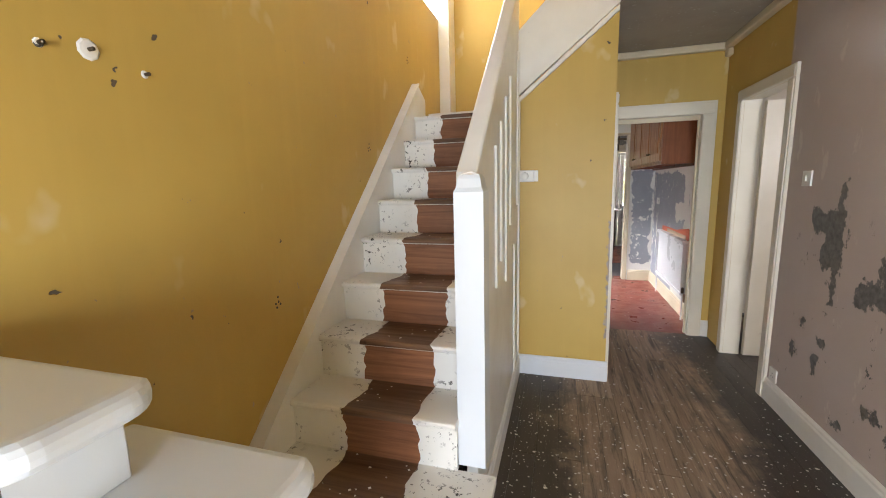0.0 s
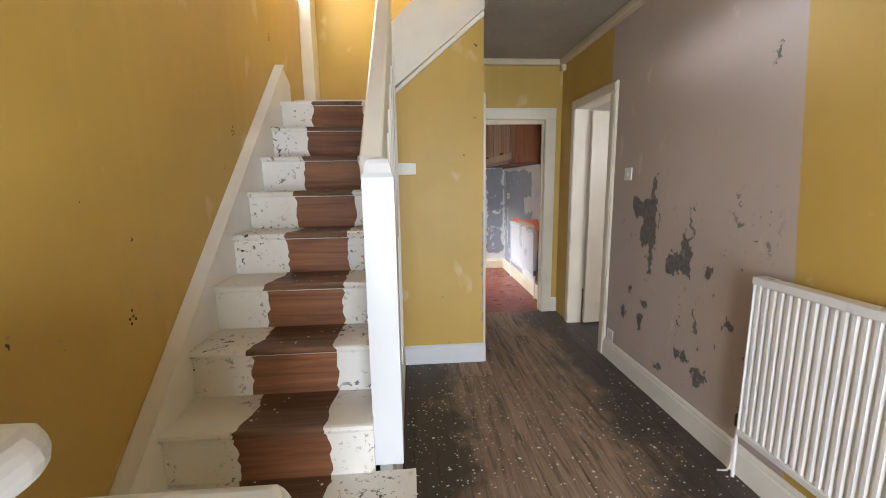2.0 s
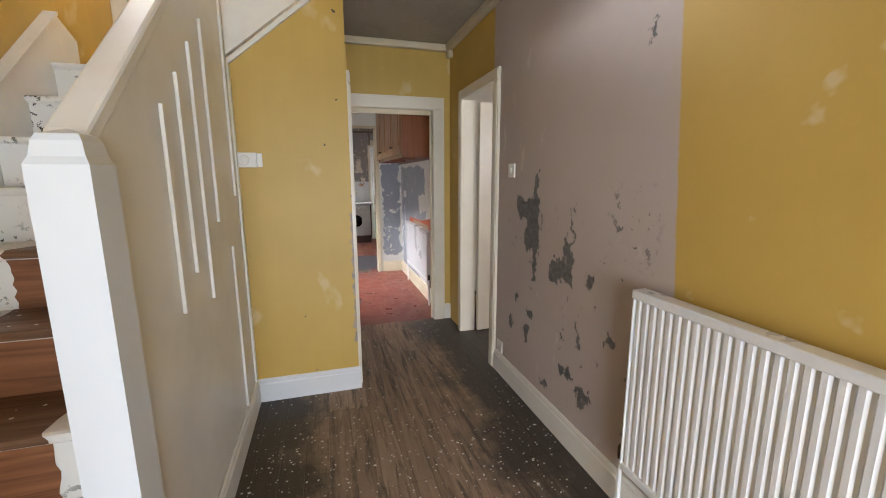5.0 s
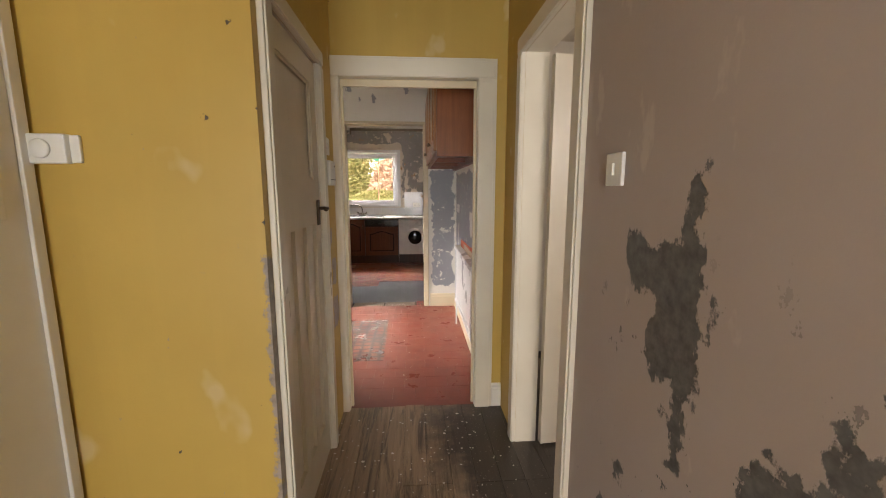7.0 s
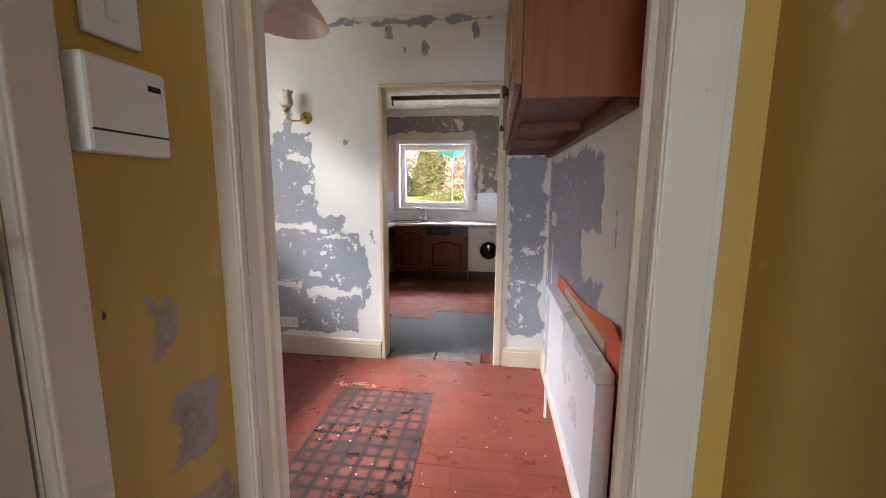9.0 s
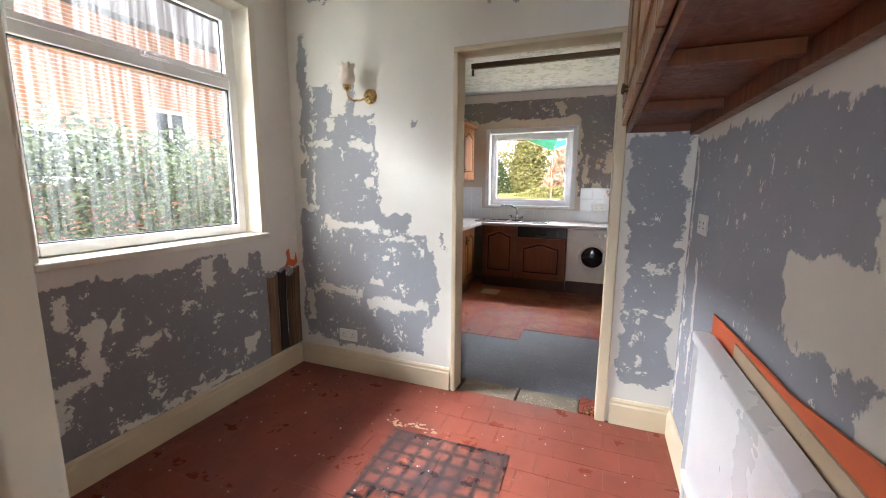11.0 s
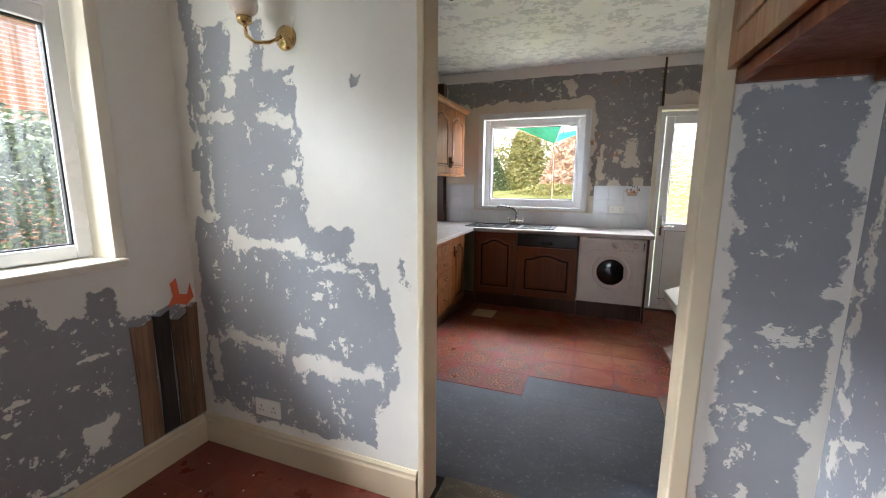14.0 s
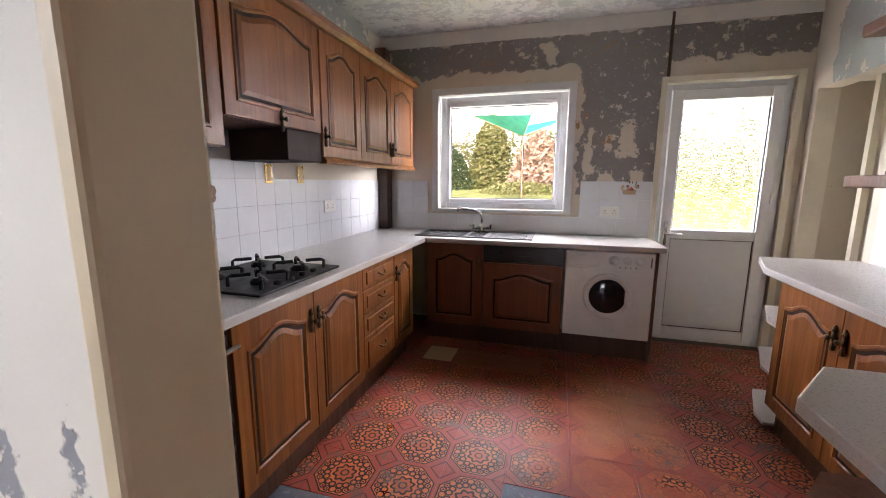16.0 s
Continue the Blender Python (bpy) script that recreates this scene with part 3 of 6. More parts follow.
def lathe(profile, steps=24, axis="z"):
    """A turned shape from (radius, height) rows."""
    bm = bmesh.new()
    rings = []
    for r, h in profile:
        ring = []
        for i in range(steps):
            a = 2 * math.pi * i / steps
            p = (r * math.cos(a), r * math.sin(a), h)
            ring.append(bm.verts.new({"z": p, "y": (p[0], p[2], p[1]), "x": (p[2], p[0], p[1])}[axis]))
        rings.append(ring)
    for a, b in zip(rings, rings[1:]):
        for i in range(steps):
            bm.faces.new((a[i], a[(i + 1) % steps], b[(i + 1) % steps], b[i]))
    bm.faces.new(rings[0][::-1])
    bm.faces.new(rings[-1])
    bmesh.ops.recalc_face_normals(bm, faces=bm.faces)
    return bm


def prism(points, axis, lo, hi, bevel=0.0):
    """An outline in the other two axes, drawn out along axis."""
    bm = bmesh.new()
    spot = {"x": lambda a, b, c: (c, a, b), "y": lambda a, b, c: (a, c, b), "z": lambda a, b, c: (a, b, c)}[axis]
    lower, upper = [bm.verts.new(spot(a, b, lo)) for a, b in points], [bm.verts.new(spot(a, b, hi)) for a, b in points]
    bm.faces.new(lower[::-1])
    bm.faces.new(upper)
    for i in range(len(points)):
        j = (i + 1) % len(points)
        bm.faces.new((lower[i], lower[j], upper[j], upper[i]))
    bmesh.ops.recalc_face_normals(bm, faces=bm.faces)
    if bevel:
        bmesh.ops.bevel(bm, geom=list(bm.edges), offset=bevel, segments=2, affect="EDGES", profile=0.5)
    return bm


def tube(points, r, steps=8):
    """A round bar along points."""
    bm = bmesh.new()
    pts = [Vector(p) for p in points]
    rings = []
    for i, p in enumerate(pts):
        d = (pts[min(i + 1, len(pts) - 1)] - pts[max(i - 1, 0)]).normalized()
        side = d.cross(Vector((0.31, 0.2, 0.93))).normalized()
        up = d.cross(side)
        rings.append([bm.verts.new(p + r * (math.cos(2 * math.pi * k / steps) * side + math.sin(2 * math.pi * k / steps) * up)) for k in range(steps)])
    for a, b in zip(rings, rings[1:]):
        for k in range(steps):
            bm.faces.new((a[k], a[(k + 1) % steps], b[(k + 1) % steps], b[k]))
    bm.faces.new(rings[0])
    bm.faces.new(rings[-1])
    bmesh.ops.recalc_face_normals(bm, faces=bm.faces)
    return bm


def mesh_of(bm, name, *mats, smooth=False):
    me = bpy.data.meshes.new(name)
    bm.to_mesh(me)
    bm.free()
    for q in mats:
        me.materials.append(q)
    if smooth:
        me.shade_smooth()
    return me


def part(name, bm, material, parent, label="", at=None, smooth=False):
    ob = new(name, mesh_of(bm, name, material, smooth=smooth))
    ob.parent = parent
    if at is not None:
        ob.matrix_local = at
    return tagged(ob, label) if label else ob


def thing(name, at, label, category, group="", kind=""):
    ob = new(name)
    ob.empty_display_size = 0.1
    ob.matrix_world = at
    return tagged(ob, label, category, group, kind)


def solid(name, bm, material, label, category, kind="", smooth=False):
    return tagged(new(name, mesh_of(bm, name, material, smooth=smooth)), label, category, "", kind)


def wall(name, axis, a0, a1, u0, u1, z0, z1, holes, low_mat, high_mat, reveal, label):
    """A wall across axis from a0 to a1, along the other from u0 to u1, with openings (u0, u1, z0, z1)."""
    us = sorted({u0, u1, *(v for h in holes for v in h[:2])})
    zs = sorted({z0, z1, *(v for h in holes for v in h[2:])})
    full = lambda i, j: 0 <= i < len(us) - 1 and 0 <= j < len(zs) - 1 and not any(h[0] <= us[i] < h[1] and h[2] <= zs[j] < h[3] for h in holes)
    bm = bmesh.new()
    spot = (lambda a, u, z: (a, u, z)) if axis == "x" else (lambda a, u, z: (u, a, z))

    def quad(pts, mat):
        f = bm.faces.new([bm.verts.new(spot(*p)) for p in pts])
        f.material_index = mat

    for i in range(len(us) - 1):
        for j in range(len(zs) - 1):
            if not full(i, j):
                continue
            ua, ub, za, zb = us[i], us[i + 1], zs[j], zs[j + 1]
            quad(((a0, ua, za), (a0, ub, za), (a0, ub, zb), (a0, ua, zb)), 0)
            quad(((a1, ua, za), (a1, ub, za), (a1, ub, zb), (a1, ua, zb)), 1)
            for di, dj, p in ((-1, 0, (ua, za, ua, zb)), (1, 0, (ub, za, ub, zb)), (0, -1, (ua, za, ub, za)), (0, 1, (ua, zb, ub, zb))):
                if not full(i + di, j + dj):
                    quad(((a0, p[0], p[1]), (a1, p[0], p[1]), (a1, p[2], p[3]), (a0, p[2], p[3])), 2)
    bmesh.ops.remove_doubles(bm, verts=bm.verts, dist=0.0005)
    bmesh.ops.recalc_face_normals(bm, faces=bm.faces)
    return tagged(new(name, mesh_of(bm, name, low_mat, high_mat, reveal)), label, "wall", "", "structure")


def skirting(name, axis, at, side, u0, u1, h, material):
    """A baseboard with a moulded top; side is the way it stands out from the wall."""
    prof = [(0, 0), (0.018, 0), (0.018, h - 0.035), (0.013, h - 0.025), (0.013, h - 0.012), (0.006, h), (0, h)]
    bm = prism([(at + side * a, b) for a, b in prof], "y" if axis == "x" else "x", u0, u1)
    return solid(name, bm, material, "painted wooden skirting board along the wall", "skirting board", "structure")


def architrave(name, axis, face, side, u0, u1, top, w, material, base=0.0):
    """A moulded frame round an opening, on the wall's face."""
    ob = thing(name, Matrix(), "moulded painted wooden door surround with chips", "door frame", "", "structure")
    d = 0.02 * side

    def bit(nm, ua, za, ub, zb):
        rows = []
        for f, g in ((0.0, 1.0), (0.15, 1.3)):
            q = w * f
            if nm == "head":
                rows.append((min(face, face + d * g), ua + q, za + (0 if f == 0 else 0.004), max(face, face + d * g), ub - q, zb - q))
            else:
                rows.append((min(face, face + d * g), ua + (q if nm == "left_side" else 0.004 * (f > 0)), za, max(face, face + d * g), ub - (q if nm == "right_side" else 0.004 * (f > 0)), zb - q))
        if axis == "y":
            rows = [(r[1], r[0], r[2], r[4], r[3], r[5]) for r in rows]
        part(nm, boxes(*rows, bevel=0.003), material, ob)

    bit("left_side", u0 - w, base, u0, top)
    bit("right_side", u1, base, u1 + w, top)
    bit("head", u0 - w, top, u1 + w, top + w)
    return ob


# ---- structure ----
wall("wall_stair_side", "x", 0.63, 0.90, -1.0, 5.18, 0, 5.2, [(4.25, 5.0, 2.93, 4.3)], TRIM, MUST, TRIM, "mustard painted plaster wall beside the stairs")
wall("wall_stair_back", "y", 5.05, 5.18, 0.90, 2.24, 0, 5.2, [], MUST, MUST, MUST, "mustard painted plaster wall at the stair turn")
wall("wall_hall_right", "x", 3.335, 3.45, -1.0, 5.18, 0, 2.56, [(4.13, 4.79, 0, 2.03)], HALLR, TRIM, TRIM, "mauve and mustard hall wall with torn patches")
wall("wall_hall_end", "y", 5.18, 5.29, 0.65, 3.45, 0, 2.62, [(2.38, 3.165, 0, 2.0)], MUST, WALL_K, TRIM, "mustard wall with a doorway into the dining room")
wall("wall_front", "y", -1.15, -1.0, 0.63, 3.45, 0, 2.56, [(1.5, 3.1, 0.3, 2.3)], TRIM, MUST, TRIM, "mustard wall round the front door opening")
solid("wall_under_stairs", prism([(1.69, 0), (2.34, 0), (2.34, 2.552), (1.69, 2.02)], "y", 4.05, 4.15), MUST, "mustard wall under the upper stair flight", "wall", "structure")
wall("wall_cupboard_side", "x", 2.24, 2.34, 4.15, 5.18, 0, 2.56, [(4.16, 4.80, 0, 1.96)], TRIM, MUST, TRIM, "mustard wall round the cupboard door under the stairs")
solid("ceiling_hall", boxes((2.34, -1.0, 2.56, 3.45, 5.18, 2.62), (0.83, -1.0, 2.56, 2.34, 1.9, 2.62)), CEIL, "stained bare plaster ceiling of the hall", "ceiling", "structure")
solid("wall_stair_well", boxes((2.34, 1.9, 2.62, 2.44, 5.18, 5.2), (0.83, 1.8, 2.62, 2.44, 1.9, 5.2)), MUST, "mustard walls of the upper stair well", "wall", "structure")
solid("ceiling_stair_well", boxes((0.63, 1.8, 5.2, 2.44, 5.18, 5.26)), CEILD, "white ceiling above the stair well", "ceiling", "structure")
solid("coving_hall", boxes((2.36, 5.12, 2.50, 3.335, 5.178, 2.558), (3.275, 0, 2.50, 3.333, 5.12, 2.558), (3.29, 5.08, 2.44, 3.334, 5.16, 2.50), (2.345, 5.13, 2.40, 2.41, 5.177, 2.47), bevel=0.012),
      DIRTYTRIM, "broken plaster coving stubs round the ceiling", "coving", "structure")
solid("trim_stair_corner", boxes((0.90, 4.84, 1.946, 1.0, 5.05, 4.4), bevel=0.006), TRIM, "cream painted corner boxing on the stair", "trim", "structure")

wall("wall_dining_window", "x", 0.60, 0.80, 5.29, 7.41, 0, 2.58, [(5.95, 7.08, 1.0, 2.38)], BRICK, WALL_DLEFT, TRIM, "half-stripped grey and cream wall round the window")
wall("wall_dining_end", "y", 7.41, 7.52, 0.60, 4.2, 0, 2.62, [(2.035, 2.93, 0, 2.09)], WALL_DBACK, WALL_K, TRIM, "half-stripped grey and cream wall with a doorway")
wall("wall_dining_side", "x", 3.275, 3.45, 5.29, 7.41, 0, 2.58, [], WALL_DRIGHT, TRIM, TRIM, "half-stripped blue-grey plaster wall")
solid("ceiling_dining", boxes((0.60, 5.29, 2.58, 3.45, 7.41, 2.64)), CEILD, "white painted dining room ceiling", "ceiling", "structure")
wall("wall_kitchen_left", "x", 0.60, 0.80, 7.52, 10.74, 0, 2.58, [], BRICK, WALL_K, TRIM, "stripped kitchen side wall")
wall("wall_kitchen_back", "y", 10.74, 10.95, 0.60, 4.6, 0, 2.58, [(1.32, 2.51, 1.05, 2.09), (3.19, 4.02, 0, 2.06)], WALL_KBACK, BRICK, TRIM, "half-stripped grey kitchen wall with window and door")
wall("wall_kitchen_right", "x", 4.12, 4.25, 7.52, 10.74, 0, 2.58, [(9.98, 10.66, 0, 1.95)], WALL_K, TRIM, TRIM, "stripped kitchen wall with a cream alcove")
solid("alcove_lining", boxes((4.52, 9.8, 0, 4.58, 10.74, 2.1), (4.25, 9.75, 0, 4.58, 9.8, 2.1), (4.25, 9.8, 2.0, 4.52, 10.74, 2.06), (4.25, 10.30, 0, 4.29, 10.34, 2.0)), TRIM, "cream painted boards lining an alcove", "wall", "structure")
solid("ceiling_kitchen", boxes((0.60, 7.52, 2.58, 4.6, 10.95, 2.64)), CEILK, "peeling white and grey kitchen ceiling", "ceiling", "structure")
solid("coving_kitchen", boxes((0.80, 10.725, 2.47, 4.12, 10.738, 2.578), bevel=0.003), CEILD, "smooth white band under the kitchen ceiling", "trim", "structure")
# living room shell beyond the open door
solid("living_room", boxes((3.45, 3.0, 0, 3.455, 4.05, 2.5), (6.6, 2.5, 0, 6.7, 6.1, 2.6), (3.45, 6.0, 0, 6.6, 6.1, 2.6), (3.45, 2.4, 0, 6.6, 2.5, 2.6), (3.45, 2.5, 2.5, 6.6, 6.0, 2.6)), WALL_K, "stripped living room walls seen through the door", "wall", "structure")

# floors
solid("floor", boxes((0.6, -1.15, -0.12, 6.7, 7.41, -0.022), (0.6, 7.41, -0.12, 4.6, 10.95, -0.012)), GROUT, "dark subfloor under boards and tiles", "floor", "structure")

skirting("baseboard_hall_right", "x", 3.335, -1, -0.98, 4.05, 0.15, WHITE)
skirting("baseboard_pier", "y", 4.05, -1, 1.705, 2.355, 0.15, SILLW)
skirting("baseboard_hall_corner", "y", 5.18, -1, 3.275, 3.335, 0.15, WHITE)
skirting("baseboard_spandrel", "x", 1.71, 1, 2.55, 4.03, 0.15, WHITE)
skirting("baseboard_dining_window", "x", 0.80, 1, 5.29, 7.39, 0.15, DIRTYTRIM)
skirting("baseboard_dining_end_left", "y", 7.41, -1, 0.80, 2.0, 0.15, DIRTYTRIM)
skirting("baseboard_dining_end_right", "y", 7.41, -1, 2.97, 3.275, 0.15, DIRTYTRIM)
skirting("baseboard_dining_side", "x", 3.275, -1, 5.29, 7.39, 0.15, DIRTYTRIM)

architrave("door_frame_living", "x", 3.335, -1, 4.13, 4.79, 2.03, 0.08, TRIM)
architrave("door_frame_dining", "y", 5.18, -1, 2.38, 3.165, 2.0, 0.108, TRIM)
architrave("door_frame_cupboard", "x", 2.34, 1, 4.16, 4.80, 1.96, 0.07, TRIM)
solid("trim_dining_stop", boxes((2.38, 5.22, 1.96, 3.165, 5.24, 2.0), (2.38, 5.22, 0, 2.395, 5.24, 1.96), (3.15, 5.22, 0, 3.165, 5.24, 1.96), bevel=0.002), DIRTYTRIM, "worn door stop beading inside the doorway", "trim", "structure")
solid("trim_kitchen_doorway", boxes((2.01, 7.39, 0, 2.042, 7.524, 2.085), (2.897, 7.39, 0, 2.955, 7.535, 2.085), (2.01, 7.39, 2.085, 2.955, 7.535, 2.115), bevel=0.008), DIRTYTRIM, "cream painted beading lining the kitchen doorway", "trim", "structure")
solid("curtain_track", boxes((2.07, 7.545, 2.03, 2.92, 7.575, 2.06), (2.07, 7.555, 1.99, 2.085, 7.565, 2.03), (2.9, 7.536, 2.04, 2.93, 7.58, 2.07), bevel=0.004), BRONZE, "old dark metal rail across the kitchen doorway", "rail")


# ---- stairs ----
def tread_z(k):
    return 0.195 * (k + 1)


def tread_y(k):
    return 2.14 + 0.23 * (k - 1)


def ragged(u0, u1, rng):
    return u0 + rng.uniform(-0.025, 0.025), u1 + rng.uniform(-0.02, 0.02)


def staircase():
    """Painted flight whose bare middle strip, once under carpet, has ragged edges."""
    rng = random.Random(4)
    ob = thing("staircase", pose(0, 0, 0), "white-painted closed-string staircase with bare brown wood runner strip", "stairs")
    x0, x1 = 0.952, 1.655
    for k in range(0, 10):
        y, z = tread_y(k), tread_z(k)
        left, right = ragged(1.175, 1.515, rng)
        if k == 0:
            continue
        wide = 1.80 if k == 1 else x1
        ya, yb, ye = y, y + 0.255, y + 0.02
        prof = [(ya + 0.012, z - 0.03), (ya + 0.003, z - 0.022), (ya, z - 0.012), (ya + 0.004, z - 0.003), (ya + 0.014, z), (yb, z), (yb, z - 0.03)]
        part("tread", prism(prof, "x", x0, wide), CHIPPED, ob)
        part("riser", boxes((x0, ye, z - 0.197, x1, ye + 0.018, z - 0.03)), CHIPPED, ob)
        # bare strip: uneven side edges, a hair proud of the paint
        path = [(yb, z + 0.001)] + [(a, b) for a, b in ((ya + 0.014, z + 0.0015), (ya + 0.003, z - 0.002), (ya - 0.0015, z - 0.012), (ya + 0.001, z - 0.023), (ye - 0.0015, z - 0.031), (ye - 0.0015, z - 0.194))]
        dense = []
        for (p, q), (r, s) in zip(path, path[1:]):
            steps = 8 if abs(p - r) + abs(q - s) > 0.1 else 1
            dense += [(p + (r - p) * i / steps, q + (s - q) * i / steps) for i in range(steps)]
        dense.append(path[-1])
        rows, wl, wr = [], 0.0, 0.0
        for p, q in dense:
            wl, wr = wl * 0.6 + rng.uniform(-0.009, 0.009), wr * 0.6 + rng.uniform(-0.009, 0.009)
            bow = 0.035 * math.sin(min(1.0, max(0.0, (p - ya) / 0.25)) * 2.2)
            rows.append(((left + wl + bow * 0.8, p, q), (right + wr, p, q)))
        cut = next(i for i, (p, q) in enumerate(dense) if q < z - 0.0245)
        for nm, run, stuff in (("bare_tread", rows[:cut + 1], PINE), ("bare_riser", rows[cut:], PINER)):
            bm = bmesh.new()
            ends = [[bm.verts.new(v) for v in pair] for pair in run]
            for a, b in zip(ends, ends[1:]):
                bm.faces.new((a[0], a[1], b[1], b[0]))
            bmesh.ops.recalc_face_normals(bm, faces=bm.faces)
            part(nm, bm, stuff, ob, "bare brown pine where a carpet runner lay")
    part("lowest_step", boxes((x0, tread_y(0) + 0.02, 0.0, 1.655, tread_y(1) + 0.02, 0.194), bevel=0.01), CHIPPED, ob)
    s = 0.195 / 0.23
    line = lambda y, dz: tread_z(1) + (y - tread_y(1)) * s + dz
    for nm, xa, xb in (("wall_string", 0.902, 0.951), ("outer_string", 1.657, 1.69)):
        prof = [(2.35, 0.0), (4.25, line(4.25, -0.42)), (4.25, line(4.06, 0.10)), (4.09, line(4.09, 0.15)), (1.92, line(1.92, 0.035)), (1.85, 0.2), (1.85, 0.0)]
        if nm == "outer_string":
            prof = [(2.54, 0.0), (4.05, 0.0), (4.05, line(4.05, 0.06)), (2.54, line(2.54, 0.06))]
        part(nm, prism(prof, "x", xa, xb), WHITE, ob)
    part("string_cap", prism([(1.92, line(1.92, 0.036)), (4.09, line(4.09, 0.151)), (4.09, line(4.09, 0.166)), (1.92, line(1.92, 0.051))], "x", 0.902, 0.962), WHITE, ob)
    part("landing", boxes((0.90, 4.21, 1.90, 1.69, 5.05, 1.945)), PINE, ob)
    part("winder", prism([(0.96, 4.30), (1.64, 4.30), (0.96, 4.82)], "z", 1.946, 2.02), CHIPPED, ob)
    # upper flight turning over the cupboard
    low = lambda x: 2.02 + (x - 1.69) * 0.818
    part("upper_string", prism([(1.655, low(1.655) + 0.01), (2.338, low(2.338) + 0.005), (2.338, 3.0), (2.28, 3.0), (1.655, low(1.655) + 0.42)], "y", 4.01, 4.048), WHITE, ob)
    part("string_moulding", prism([(1.69, 1.985), (2.338, 2.515), (2.338, 2.545), (1.69, 2.015)], "y", 4.025, 4.048), WHITE, ob)
    for i in range(4):
        part("upper_tread", boxes((1.70 + 0.2 * i, 4.16, 2.10 + 0.19 * i, 1.93 + 0.2 * i, 5.04, 2.15 + 0.19 * i)), CHIPPED, ob)
    return ob


staircase()


def balustrade():
    ob = thing("balustrade", pose(0, 0, 0), "white square newel, boxed-in side panel and slanting handrail", "banister")
    s = 0.195 / 0.23
    rail = lambda y: 1.42 + (y - 2.47) * s
    cap = [(0.052, 0.0), (0.052, 1.03), (0.045, 1.045), (0.040, 1.075), (0.034, 1.088), (0.0005, 1.10)]
    bm = bmesh.new()
    rings = [[bm.verts.new((1.703 + a * r, 2.475 + b * r, 0.391 + h)) for a, b in ((-1, -1), (1, -1), (1, 1), (-1, 1))] for r, h in cap]
    for p, q in zip(rings, rings[1:]):
        for i in range(4):
            bm.faces.new((p[i], p[(i + 1) % 4], q[(i + 1) % 4], q[i]))
    bm.faces.new(rings[0])
    bmesh.ops.recalc_face_normals(bm, faces=bm.faces)
    part("newel", bm, SILLW, ob, "thick square white newel post")
    part("side_panel", prism([(2.52, 0.05), (4.048, 0.05), (4.048, rail(4.048) - 0.02), (2.52, rail(2.52) - 0.02)], "x", 1.692, 1.708), WHITE, ob)
    part("inner_panel", prism([(2.52, tread_z(1) + 0.35), (4.2, tread_z(1) + 0.3 + 1.6 * s), (4.2, rail(4.2) - 0.02), (2.52, rail(2.52) - 0.02)], "x", 1.640, 1.652), WHITE, ob)
    part("handrail", prism([(2.52, rail(2.52) - 0.03), (4.5, rail(4.5) - 0.03), (4.5, rail(4.5) + 0.03), (2.52, rail(2.52) + 0.03)], "x", 1.635, 1.715, 0.01), WHITE, ob)
    for y, za, zb in ((2.95, 0.95, 1.62), (3.12, 1.05, 1.75), (3.3, 0.9, 1.9), (3.5, 1.2, 2.05), (3.72, 0.16, 1.05), (3.9, 1.3, 2.3), (4.0, 0.16, 2.0)):
        part("batten", boxes((1.709, y, za, 1.722, y + 0.035, zb), bevel=0.003), WHITE, ob)
    return ob


balustrade()


def stepped_wall():
    ob = thing("stepped_half_wall", pose(1.30, 1.43, 0), "low stepped wall capped with thick white bullnosed boards", "half wall")
    def bullnose(x0, y0, z0, x1, y1, z1):
        """A thick board whose corners and edges are rounded over."""
        r, bm = 0.05, bmesh.new()
        pts = [(x0, y0)]
        for cx, cy, a0 in ((x1 - r, y0 + r, -90), (x1 - r, y1 - r, 0)):
            pts += [(cx + r * math.cos(radians(a0 + 15 * k)), cy + r * math.sin(radians(a0 + 15 * k))) for k in range(7)]
        pts.append((x0, y1))
        h = (z1 - z0) / 2
        rings = []
        for k in range(9):
            a = radians(-90 + 22.5 * k)
            ins = h * (1 - math.cos(a))
            rings.append([bm.verts.new((x0 if x == x0 else x - ins * (1 if x > x1 - r - 0.001 else 0), min(max(y, y0 + ins), y1 - ins), z0 + h + h * math.sin(a))) for x, y in pts])
        for p, q in zip(rings, rings[1:]):
            for i in range(len(p)):
                bm.faces.new((p[i], p[(i + 1) % len(p)], q[(i + 1) % len(p)], q[i]))
        bm.faces.new(rings[0])
        bm.faces.new(rings[-1])
        bmesh.ops.recalc_face_normals(bm, faces=bm.faces)
        return bm

    part("core", boxes((-0.50, -0.10, 0, 0.113, 0.03, 1.149), (0.113, -0.10, 0, 0.33, 0.10, 0.991)), SILLW, ob)
    part("lower_cap", bullnose(-0.02, -0.14, 0.992, 0.365, 0.145, 1.04), SILLW, ob)
    part("step_face", boxes((0.08, -0.125, 1.041, 0.12, 0.03, 1.149), bevel=0.003), SILLW, ob)
    part("upper_cap", bullnose(-0.52, -0.145, 1.155, 0.195, 0.045, 1.20), SILLW, ob)
    part("side_board", boxes((-0.52, -0.118, 0.0, 0.12, -0.102, 1.16)), PINER, ob, "bare brown wood side")


stepped_wall()


